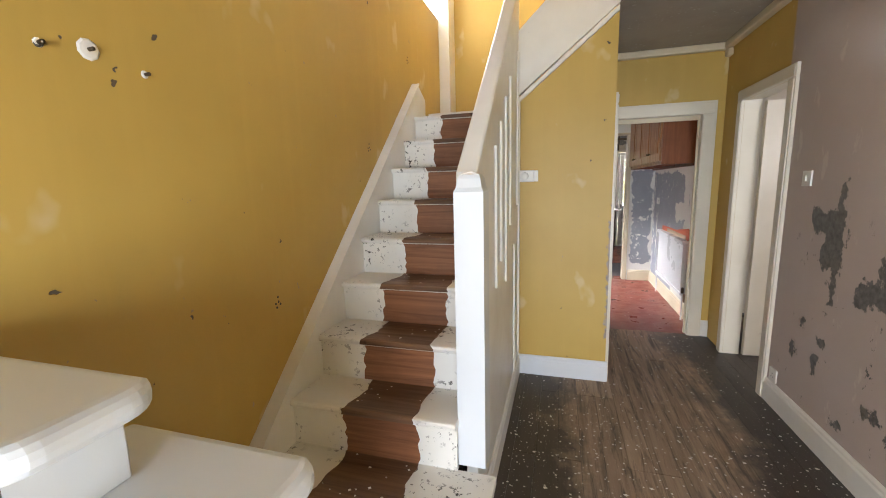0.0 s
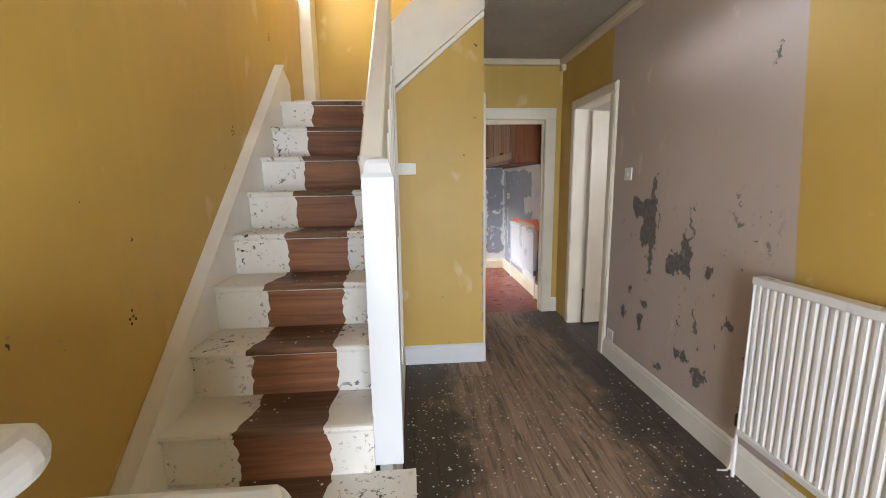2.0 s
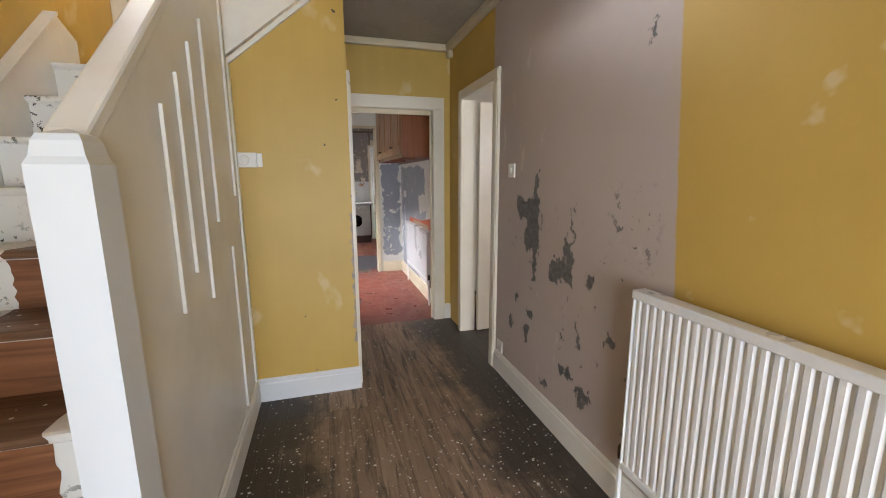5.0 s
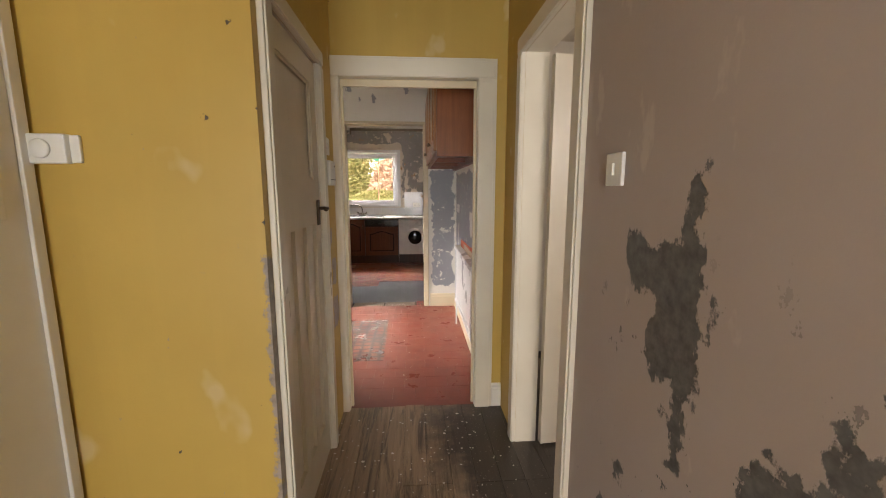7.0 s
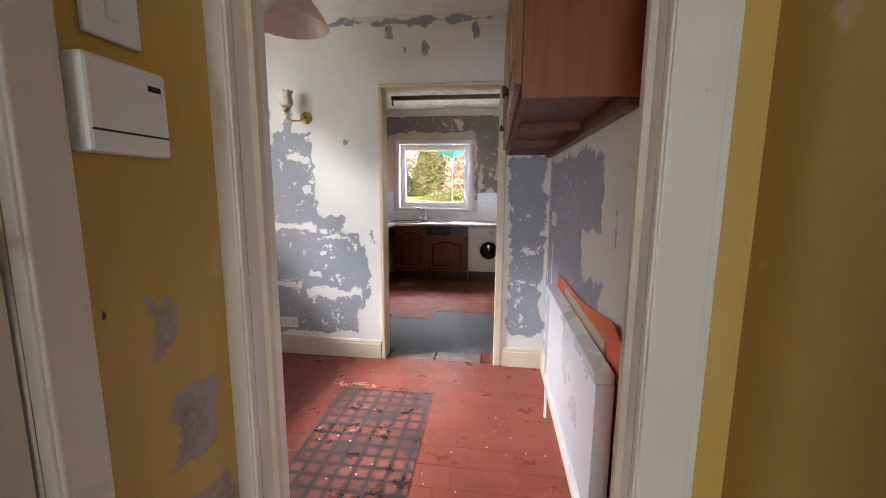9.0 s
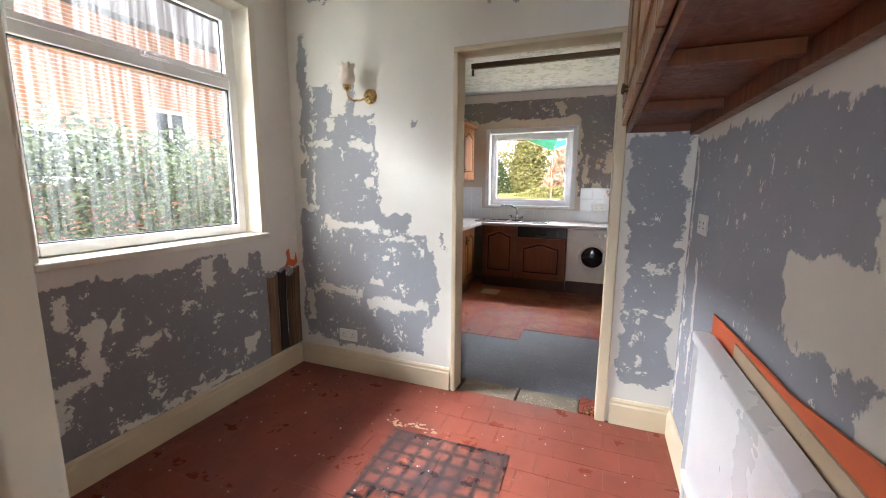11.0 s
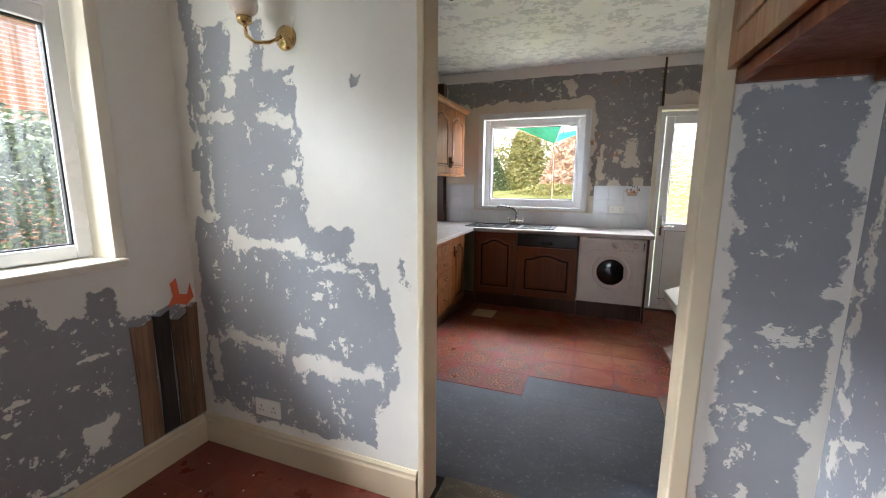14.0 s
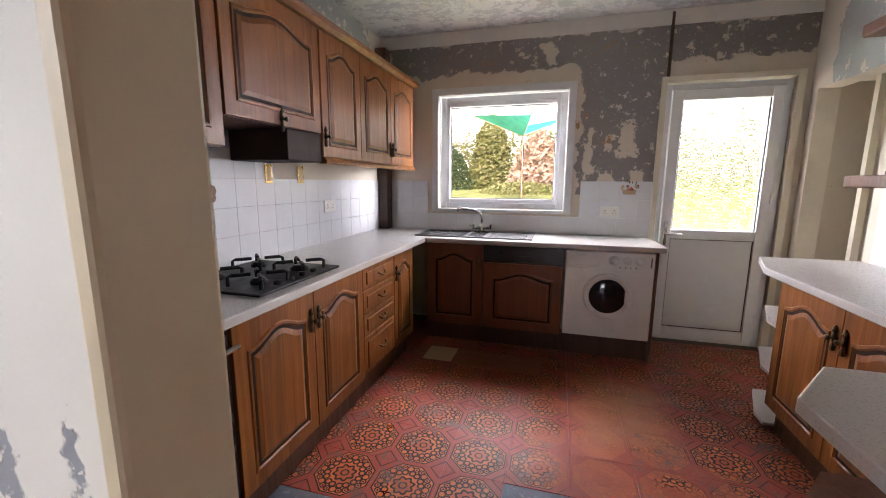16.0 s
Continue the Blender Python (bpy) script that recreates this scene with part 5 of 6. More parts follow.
solid("worktop", bm, WORKTOP, "grey speckled laminate worktop with rounded front edge", "worktop")


def oven():
    ob = thing("cooker", pose(XF, 7.66, 0, 0, 0, 90), "black and steel built-in cooker front by the doorway", "oven")
    part("body", boxes((0, 0.02, 0.0, 0.50, 0.55, WT + 0.06)), BLACK, ob)
    part("top", boxes((0, 0.0, WT + 0.06, 0.50, 0.55, WT + 0.085), bevel=0.006), BLACK, ob)
    part("door", boxes((0.01, -0.012, 0.16, 0.49, 0.02, WT - 0.06), bevel=0.005), BLACK, ob)
    part("handle", tube([(0.05, -0.05, WT - 0.10), (0.25, -0.055, WT - 0.10), (0.498, -0.05, WT - 0.10)], 0.009), CHROME, ob)


oven()


def hob():
    ob = thing("gas_hob", pose(0.86, 8.36, WT + 0.001), "black four-ring gas hob with cast iron pan supports", "hob")
    part("plate", boxes((0, 0, 0, 0.50, 0.58, 0.012), bevel=0.004), IRON, ob)
    for cx, cy, r in ((0.13, 0.15, 0.05), (0.37, 0.15, 0.036), (0.13, 0.43, 0.036), (0.37, 0.43, 0.045)):
        b = part("burner", lathe([(r, 0.0), (r, 0.012), (r * 0.8, 0.016), (r * 0.78, 0.022), (0.004, 0.024)], 20), IRON, ob, at=pose(cx, cy, 0.012), smooth=True)
        for k in range(4):
            a = math.pi / 4 + k * math.pi / 2
            c, s = math.cos(a), math.sin(a)
            part("pan_support", tube([(c * 0.115, s * 0.115, 0.0), (c * 0.115, s * 0.115, 0.036), (c * 0.10, s * 0.10, 0.043), (c * 0.03, s * 0.03, 0.043)], 0.0085, 6), IRON, b)
    for i in range(4):
        part("control", lathe([(0.017, 0), (0.015, 0.016), (0.003, 0.018)], 14), IRON, ob, at=pose(0.455, 0.16 + 0.085 * i, 0.012))


hob()


def sink():
    ob = thing("sink", pose(1.30, 10.23, WT + 0.001), "dark composite sink and drainer set in the worktop", "sink")
    w, d = 0.95, 0.43
    part("rim", boxes((0, 0, 0, w, 0.02, 0.01), (0, d - 0.06, 0, w, d, 0.01), (0, 0.02, 0, 0.02, d - 0.06, 0.01), (w - 0.02, 0.02, 0, w, d - 0.06, 0.01), (0.40, 0.02, 0, 0.43, d - 0.06, 0.01), bevel=0.003), SINK, ob)
    # flat black sheets for the dark depth of both bowls; nothing is sunk
    part("bowl_shade", boxes((0.02, 0.02, 0.0005, 0.40, d - 0.06, 0.002)), BLACK, ob)
    part("half_bowl_shade", boxes((0.43, 0.04, 0.0005, 0.56, d - 0.08, 0.0025)), BLACK, ob)
    part("drainer", boxes((0.56, 0.02, 0.0005, w - 0.02, d - 0.06, 0.005)), SINK, ob)
    for i in range(7):
        part("rib", boxes((0.60, 0.05 + 0.045 * i, 0.005, w - 0.05, 0.062 + 0.045 * i, 0.008), bevel=0.001), SINK, ob)


sink()


def tap():
    ob = thing("mixer_tap", pose(1.79, 10.62, WT + 0.011), "chrome kitchen mixer tap with arched spout", "tap")
    part("base", lathe([(0.028, 0), (0.026, 0.012), (0.017, 0.02), (0.016, 0.07)], 18), CHROME, ob, smooth=True)
    part("bridge", tube([(-0.075, 0, 0.03), (0.075, 0, 0.03)], 0.012), CHROME, ob, smooth=True)
    for x in (-0.075, 0.075):
        part("lever", tube([(x, 0, 0.02), (x, 0, 0.055), (x * 1.2, -0.05, 0.06)], 0.010), CHROME, ob, smooth=True)
    part("spout", tube([(0, 0, 0.06), (0, 0, 0.13), (-0.02, -0.01, 0.165), (-0.07, -0.04, 0.19), (-0.17, -0.10, 0.205), (-0.20, -0.12, 0.19)], 0.012, 12), CHROME, ob, smooth=True)


tap()


# wall cupboards over the hob
def wall_unit(at, w, h, label, doors, material=OAKA, depth=0.355, gap=0.0):
    ob = thing("wall_cabinet", at, label, "cabinet", g)
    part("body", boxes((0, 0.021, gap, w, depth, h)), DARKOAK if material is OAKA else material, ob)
    dw = w / doors
    for i in range(doors):
        side = 1 if i == 0 and doors > 1 else -1
        hd = (dw / 2, 0.03) if gap else ((dw - 0.025 if side > 0 else 0.025), 0.11)
        cabinet_door("door", ob, pose(i * dw, 0, gap), dw, h - gap, material, handle=hd)
    return ob


UP = lambda y: pose(1.175, y, 1.43, 0, 0, 90)
wall_unit(UP(9.13), 0.45, 0.66, "brown oak wall cupboard with arched door", 1)
wall_unit(UP(9.58), 0.98, 0.66, "brown oak wall cupboard with two arched doors", 2)
wall_unit(UP(8.46), 0.66, 0.66, "brown oak cupboard hiding the cooker hood", 1, gap=0.12)
wall_unit(UP(8.06), 0.39, 0.66, "brown oak wall cupboard by the doorway", 1)
hood = solid("cooker_hood", boxes((0.82, 8.84, 1.40, 1.165, 9.125, 1.549), bevel=0.004), HOODM, "dark brown cooker hood box under the cupboard", "cooker hood")
prof = [(0, 0), (0.03, 0), (0.05, 0.02), (0.055, 0.04), (0.04, 0.045), (0.04, 0.055), (0, 0.055)]
solid("cornice", prism([(1.165 + a, 2.091 + b) for a, b in prof], "y", 8.0, 10.60), OAKA, "moulded oak cornice along the wall cupboards", "cornice")
solid("pelmet", prism([(1.15, 1.395), (1.19, 1.395), (1.195, 1.41), (1.18, 1.429), (1.15, 1.429)], "y", 9.13, 10.56), OAKA, "moulded oak pelmet under the wall cupboards", "pelmet")
solid("corner_casing", boxes((0.802, 10.60, WT + 0.002, 0.90, 10.715, 1.42), bevel=0.003), DARKOAK, "dark wooden box casing in the worktop corner", "casing")
solid("corner_casing", boxes((0.802, 10.60, 2.16, 0.90, 10.715, 2.46), bevel=0.003), DARKOAK, "dark wooden box casing above the wall cupboards", "casing")


# right-hand units
tagged(base_unit(pose(3.53, 9.50, 0, 0, 0, -90), 0.95, WT - 0.04, "brown oak floor cupboard by the back door", 2), group=g)
solid("side_worktop", prism([(3.50, 8.22), (3.50, 9.62), (3.62, 9.98), (4.118, 9.98), (4.118, 8.22)], "z", WT - 0.038, WT, 0.006), WORKTOP, "grey laminate worktop with a clipped corner", "worktop")
esh = thing("end_shelves", pose(2.95, 7.54, 0), "open end shelves with clipped corners, grey topped", "shelf unit")
outline = [(0.02, 0.0), (0.0, 0.60), (0.15, 0.80), (0.56, 0.80), (0.56, 0.0)]
part("top", prism(outline, "z", WT - 0.06, WT - 0.022, 0.005), WORKTOP, esh, "grey laminate top")
for z in (0.54, 0.28):
    part("shelf", prism([(x + 0.02, y * 0.97) for x, y in outline], "z", z, z + 0.018), CABW, esh)
part("back_panel", boxes((0.54, 0.0, 0.0, 0.56, 0.78, WT - 0.061)), DARKOAK, esh)
part("foot_board", boxes((0.10, 0.02, 0.0, 0.54, 0.70, 0.10)), DARKOAK, esh)
ru = thing("open_wall_cabinet", pose(3.85, 9.75, 1.34), "dark oak wall cupboard with open end shelves", "cabinet")
part("body", boxes((0.0, -0.9, 0.0, 0.265, -0.32, 0.66), bevel=0.002), DARKOAK, ru)
part("pelmet", boxes((-0.03, -0.9, -0.06, 0.265, -0.05, 0.0), bevel=0.008), DARKOAK, ru)
part("cornice", boxes((-0.04, -0.9, 0.661, 0.265, -0.02, 0.72), bevel=0.01), DARKOAK, ru)
for z in (0.0, 0.22, 0.44, 0.64):
    part("shelf", prism([(0.06, -0.319), (0.06, -0.17), (0.16, -0.03), (0.265, 0.0), (0.265, -0.319)], "z", z + 0.001, z + 0.019), DARKOAK, ru)
cabinet_door("door", ru, pose(-0.021, -0.33, 0.0, 0, 0, -90), 0.55, 0.66, OAKA)


cs = thing("corner_shelves", pose(3.54, 9.505, 0), "pale open corner shelves under the clipped worktop", "shelf unit")
for z in (0.02, 0.30, 0.56):
    part("shelf", prism([(0.0, 0.0), (0.0, 0.10), (0.11, 0.40), (0.56, 0.43), (0.56, 0.0)], "z", z, z + 0.018, 0.002), WORKTOP, cs)
part("back_board", boxes((0.555, 0.0, 0.0, 0.575, 0.43, WT - 0.041)), TRIM, cs)


# dining room wall cupboard
def dining_cupboard():
    ob = thing("wall_cupboard", pose(2.95, 7.40, 1.60, 0, 0, -90), "long orange pine wall cupboard above the radiator", "cabinet")
    w, h, d = 1.84, 0.70, 0.322
    part("carcass", boxes((0.02, 0.021, 0.035, w - 0.02, d, h)), CABW, ob)
    part("end_panel", boxes((w - 0.019, 0.0, -0.0, w, d, h)), MAHOG_LIT, ob)
    # near end in the lighter copy: its brightness is painted, the far end stays dark
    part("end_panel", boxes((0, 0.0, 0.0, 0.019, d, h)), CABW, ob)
    part("bottom_rail", boxes((0.02, 0.0, 0.0, w - 0.02, 0.02, 0.03), (0.02, d - 0.04, -0.02, w - 0.02, d - 0.002, 0.034), (0.60, 0.021, 0.0, 0.63, d - 0.05, 0.034), (1.2, 0.021, 0.0, 1.23, d - 0.05, 0.034), bevel=0.002), CABW, ob)
    for i in range(4):
        dr = part("door", boxes((i * 0.46 + 0.003, -0.022, 0.035, i * 0.46 + 0.456, -0.001, h - 0.005), bevel=0.003), PINECAB, ob)
        part("panel", boxes((i * 0.46 + 0.07, -0.029, 0.11, i * 0.46 + 0.39, -0.021, h - 0.08), bevel=0.007), PINECAB, dr)
        part("knob", lathe([(0.006, 0), (0.006, 0.012), (0.014, 0.018), (0.012, 0.026), (0.003, 0.028)], 14, "y"), BRONZE, dr, at=pose(i * 0.46 + (0.42 if i % 2 == 0 else 0.04), -0.022, 0.12, 0, 0, 180), smooth=True)


dining_cupboard()


def sconce():
    ob = thing("wall_light", pose(1.445, 7.409, 1.885), "brass wall light with a fluted frosted tulip shade", "wall light")
    part("rose", lathe([(0.048, 0), (0.045, 0.010), (0.03, 0.018), (0.012, 0.026), (0.002, 0.028)], 24, "y"), BRASS, ob, at=pose(0, 0, 0, 0, 0, 180), smooth=True)
    part("arm", tube([(0, -0.02, 0), (-0.03, -0.06, -0.03), (-0.07, -0.09, -0.035), (-0.10, -0.10, -0.01), (-0.105, -0.10, 0.03)], 0.007, 10), BRASS, ob, smooth=True)
    part("cup", lathe([(0.010, 0), (0.026, 0.01), (0.028, 0.03), (0.02, 0.032)], 18), BRASS, ob, at=pose(-0.105, -0.10, 0.025), smooth=True)
    bm = bmesh.new()
    n, rings = 32, []
    for r, h in ((0.022, 0.0), (0.045, 0.018), (0.052, 0.045), (0.044, 0.075), (0.040, 0.095), (0.054, 0.118)):
        ring = []
        for i in range(n):
            a = 2 * math.pi * i / n
            q = r * (1 + 0.05 * math.cos(8 * a) * (h / 0.118 + 0.2))
            ring.append(bm.verts.new((q * math.cos(a), q * math.sin(a), h + (0.007 * math.cos(8 * a) if h > 0.11 else 0))))
        rings.append(ring)
    for a, b in zip(rings, rings[1:]):
        for i in range(n):
            bm.faces.new((a[i], a[(i + 1) % n], b[(i + 1) % n], b[i]))
    sh = part("shade", bm, SHADE, ob, "fluted tulip shade", at=pose(-0.105, -0.10, 0.057), smooth=True)
    m = sh.modifiers.new("thick", "SOLIDIFY")
    m.thickness = 0.003


sconce()


def pendant():
    ob = thing("pendant_lamp", pose(1.95, 6.25, 2.58), "cream fluted pendant shade on a short flex", "ceiling lamp")
    part("rose", lathe([(0.04, 0), (0.035, -0.015), (0.01, -0.03)], 18), PLASTIC, ob)
    part("flex", tube([(0, 0, -0.03), (0, 0, -0.32)], 0.004), PLASTIC, ob)
    part("holder", lathe([(0.018, -0.32), (0.022, -0.36), (0.02, -0.39)], 14), PLASTIC, ob)
    bm = bmesh.new()
    n, rings = 40, []
    for r, h in ((0.03, -0.33), (0.055, -0.35), (0.12, -0.43), (0.165, -0.50)):
        rings.append([bm.verts.new((r * (1 + 0.025 * math.cos(20 * math.pi * 2 * i / n)) * math.cos(2 * math.pi * i / n), r * (1 + 0.025 * math.cos(20 * math.pi * 2 * i / n)) * math.sin(2 * math.pi * i / n), h)) for i in range(n)])
    for a, b in zip(rings, rings[1:]):
        for i in range(n):
            bm.faces.new((a[i], a[(i + 1) % n], b[(i + 1) % n], b[i]))
    sh = part("shade", bm, SHADE, ob, "cream fluted shade", smooth=True)
    m = sh.modifiers.new("thick", "SOLIDIFY")
    m.thickness = 0.003


pendant()
rot = thing("damp_patch", pose(0.801, 7.25, 0.16), "black rotten bare laths where plaster fell away", "damp patch")
for ya, yb, d, zt, tone in ((-0.15, -0.06, 0.007, 0.56, ROTTAN), (-0.056, 0.02, 0.004, 0.58, ROTBLACK), (0.024, 0.10, 0.011, 0.54, ROT), (0.104, 0.158, 0.005, 0.58, ROTTAN)):
    part("lath", prism([(ya, 0.0), (yb, 0.0), (yb - 0.004, zt * 0.5), (yb + 0.003, zt), ((ya + yb) / 2, zt - 0.02), (ya, zt - 0.006), (ya + 0.006, zt * 0.4)], "x", 0.0, d), tone, rot)
solid("primer_patch", prism([(7.27, 0.75), (7.30, 0.80), (7.29, 0.86), (7.32, 0.88), (7.33, 0.80), (7.37, 0.79), (7.385, 0.84), (7.40, 0.77), (7.36, 0.74), (7.31, 0.76)], "x", 0.801, 0.804), ORANGE, "orange-red primer showing at the broken plaster", "paint patch")

# kitchen wall tiles and sockets
socket(pose(2.84, 10.727, 1.06), "white double socket on the tiled wall")
socket(pose(0.812, 9.75, 1.12, 0, 0, 90), "white double socket on tiles above the worktop")
for y in (9.12, 9.42):
    fp = thing("picture_tile", pose(0.8115, y, 1.34, 0, 0, 90), "small gold-framed decorative tile", "wall tile", "decorated tiles")
    part("frame", boxes((-0.03, -0.008, -0.055, 0.03, 0, 0.055), bevel=0.002), BRASS, fp)
    part("picture", boxes((-0.018, -0.0095, -0.04, 0.018, -0.0075, 0.04)), HARDB, fp)


def fruit_motif(at, s, label):
    """A printed basket of fruit, as small coloured shapes on the glaze."""
    rng = random.Random(2)
    ob = thing("fruit_decoration", at, label, "tile decoration")
    part("basket", prism([(-0.08 * s, 0), (0.08 * s, 0), (0.10 * s, 0.07 * s), (-0.10 * s, 0.07 * s)], "y", -0.0008, 0), HARDB, ob)
    for i in range(14):
        x, z, r = rng.uniform(-0.11, 0.11) * s, rng.uniform(0.05, 0.13) * s, rng.uniform(0.014, 0.026) * s
        part("fruit", prism([(x + r * math.cos(a * 0.785), z + r * math.sin(a * 0.785)) for a in range(8)], "y", -0.0012 - 0.00005 * i, 0), (ORANGE, HARDB, BRONZEW)[i % 3], ob)
    for i in range(9):
        x, z, a = rng.uniform(-0.09, 0.09) * s, rng.uniform(0.13, 0.22) * s, rng.uniform(-1, 1)
        part("leaf", prism([(x, z - 0.02 * s), (x + 0.008 * s + 0.01 * a * s, z), (x + 0.02 * a * s, z + 0.025 * s), (x - 0.008 * s + 0.01 * a * s, z)], "y", -0.0009, 0), LEAF, ob)


fruit_motif(pose(0.8118, 8.55, 1.06, 0, 0, 90), 1.5, "faded basket of fruit printed across wall tiles")
fruit_motif(pose(2.98, 10.7275, 1.205), 0.55, "small printed fruit motif on a wall tile")


# ---- outside ----
solid("ground", prism([(-90, -0.4), (150, -0.4), (150, 2.0), (26, 1.3), (17, 1.0), (14.2, 0.72), (11.6, -0.13), (-90, -0.13)], "x", -120, 120), GRASS, "lawn rising behind the house, garden ground", "ground", "structure")


def leaves(count, spot, size, seed):
    """Many small bent leaves, placed by spot(rng)."""
    rng = random.Random(seed)
    verts, faces = [], []
    for _ in range(count):
        p = Vector(spot(rng))
        m = Euler((rng.uniform(0, 6.3), rng.uniform(0, 6.3), rng.uniform(0, 6.3))).to_matrix()
        s = size * rng.uniform(0.6, 1.4)
        k = len(verts)
        verts += [tuple(p + m @ Vector(q)) for q in ((0, -s, 0), (s * 0.45, 0, s * 0.15), (0, s, 0), (-s * 0.45, 0, s * 0.15))]
        faces += [(k, k + 1, k + 2), (k, k + 2, k + 3)]
    me = bpy.data.meshes.new("leaves")
    me.from_pydata(verts, [], faces)
    return me


def foliage(name, count, spot, size, seed, material, label, category):
    me = leaves(count, spot, size, seed)
    me.materials.append(material)
    return tagged(new(name, me), label, category, "", "stuff")


def hedge_spot(rng):
    y, z = rng.uniform(1.5, 12.5), rng.uniform(-0.13, 1.5) + rng.random() * 0.55
    return (-1.75 + 0.35 * math.sin(y * 2.1 + z * 3) * 0.4 + rng.gauss(0, 0.16) - 0.25 * rng.random(), y, min(z, 1.98 + 0.1 * math.sin(y * 3.7) + rng.gauss(0, 0.05)))


foliage("hedge", 60000, hedge_spot, 0.036, 1, LEAF, "tall dark green privet hedge outside the window", "hedge")
solid("hedge_stems", boxes(*[(-1.95 + 0.1 * math.sin(i * 9.1), 1.6 + 0.22 * i, -0.14, -1.93 + 0.1 * math.sin(i * 9.1), 1.625 + 0.22 * i, 1.3) for i in range(50)]), BRONZEW, "bare woody stems inside the hedge", "hedge", "stuff")
foliage("garden_hedge", 24000, lambda r: (r.uniform(-7, 11), 22.5 + r.gauss(0, 0.5) + r.random(), r.uniform(1.0, 3.0 + 0.25 * math.sin(r.random() * 9))), 0.07, 2, LEAFY, "tall rough hedge at the end of the garden", "hedge")


def bush_spot(cx, cy, rad, hgt):
    def spot(r):
        a, q, h = r.uniform(0, 6.3), rad * math.sqrt(r.random()), r.random()
        return cx + q * math.cos(a) * (1 - 0.5 * h), cy + q * math.sin(a) * (1 - 0.5 * h), 1.0 + hgt * h * (1 - 0.3 * q / rad)
    return spot


foliage("shrub", 6000, bush_spot(0.3, 20.2, 0.9, 2.6), 0.06, 3, LEAFY, "tall yellow-green garden shrub", "shrub")
foliage("shrub", 4000, bush_spot(-1.0, 19.5, 1.0, 1.6), 0.05, 4, LEAF, "dark green rounded garden shrub", "shrub")
foliage("shrub", 3000, bush_spot(1.5, 17.9, 1.3, 0.35), 0.05, 6, LEAFY, "low yellow-green border plants", "shrub")
foliage("dry_grass", 5000, bush_spot(1.8, 19.6, 1.0, 1.9), 0.11, 5, TWIG, "clump of dry pinkish pampas stalks", "grass")
rd = thing("rotary_dryer", pose(1.72, 15.2, 0.80), "rotary clothes dryer hung with a teal net sheet", "clothes dryer")
part("pole", tube([(0, 0, -0.1), (0, 0, 1.75)], 0.022), CHROME, rd)
for k in range(4):
    a = 0.25 + k * math.pi / 2
    b = a + math.pi / 2
    part("arm", tube([(0, 0, 1.38), (math.cos(a) * 1.05, math.sin(a) * 1.05, 1.78)], 0.014), CHROME, rd)
    for q in (0.35, 0.55, 0.75, 0.95):
        zz = 1.38 + 0.4 * q / 1.05
        part("line", tube([(math.cos(a) * q, math.sin(a) * q, zz), (math.cos(b) * q, math.sin(b) * q, zz)], 0.004, 4), TEAL, rd)
    if k % 2 == 0:
        bm = bmesh.new()
        bm.faces.new([bm.verts.new(p) for p in ((0, 0, 1.37), (math.cos(a) * 1.0, math.sin(a) * 1.0, 1.76), (math.cos(b) * 0.8, math.sin(b) * 0.8, 1.64))])
        part("cover", bm, TEAL, rd, "teal net sheet")


def brick_house():
    ob = thing("brick_house", pose(-7.0, 13.9, -0.13), "orange brick neighbour house with white window and door", "house")
    part("wall", boxes((-6, -5, 0, 0, 6.0, 4.9)), BRICK, ob)
    part("roof", prism([(-6.4, 4.9), (0.4, 4.9), (-3, 7.2)], "y", -5.3, 6.3), GROUT, ob)
    for y, z, w, h in ((-4.9, 1.5, 1.8, 1.0), (-2.3, 1.5, 0.85, 1.7), (1.2, 1.4, 1.2, 1.4)):
        wdw = part("window", boxes((0.0, y, z, 0.05, y + 0.08, z + h), (0.0, y + w - 0.08, z, 0.05, y + w, z + h), (0.0, y + 0.08, z, 0.05, y + w - 0.08, z + 0.08), (0.0, y + 0.08, z + h - 0.08, 0.05, y + w - 0.08, z + h), (0, y + w / 2 - 0.03, z + 0.08, 0.05, y + w / 2 + 0.03, z + h - 0.08), (0, y - 0.06, z - 0.08, 0.12, y + w + 0.06, z)), UPVC, ob)
        part("pane", boxes((0.003, y + 0.08, z + 0.08, 0.02, y + w - 0.08, z + h - 0.08)), DARKGLASS, wdw)


brick_house()
haze = Nodes("white_overcast_sky")
haze.b.inputs["Emission Color"].default_value, haze.b.inputs["Emission Strength"].default_value = (0.95, 0.98, 1, 1), 1.1
haze.done((0.8, 0.8, 0.8))
solid("backdrop", boxes((-100, 118, -0.4, 100, 118.2, 60), (-118.2, -80, -0.4, -118, 118, 60)), haze.mat, "white overcast sky low over the gardens", "sky", "structure")

# ---- floor pieces and small litter ----
floor = bpy.data.objects["floor"]


def piece_mesh(name, x, y, h, material, bev=0.002):
    bm = bmesh.new()
    lo = [bm.verts.new((a * x / 2, b * y / 2, -h)) for a, b in ((-1, -1), (1, -1), (1, 1), (-1, 1))]
    hi = [bm.verts.new((a * (x / 2), b * (y / 2), -bev)) for a, b in ((-1, -1), (1, -1), (1, 1), (-1, 1))]
    top = [bm.verts.new((a * (x / 2 - bev), b * (y / 2 - bev), 0)) for a, b in ((-1, -1), (1, -1), (1, 1), (-1, 1))]
    for p, q in ((lo, hi), (hi, top)):
        for i in range(4):
            bm.faces.new((p[i], p[(i + 1) % 4], q[(i + 1) % 4], q[i]))
    bm.faces.new(top)
    return mesh_of(bm, name, material)


def lay(name, me, x, y, z, parent, turn=0.0):
    ob = new(name, me)
    ob.location, ob.rotation_euler = (x, y, z), (0, 0, turn)
    ob.parent = parent
    return ob


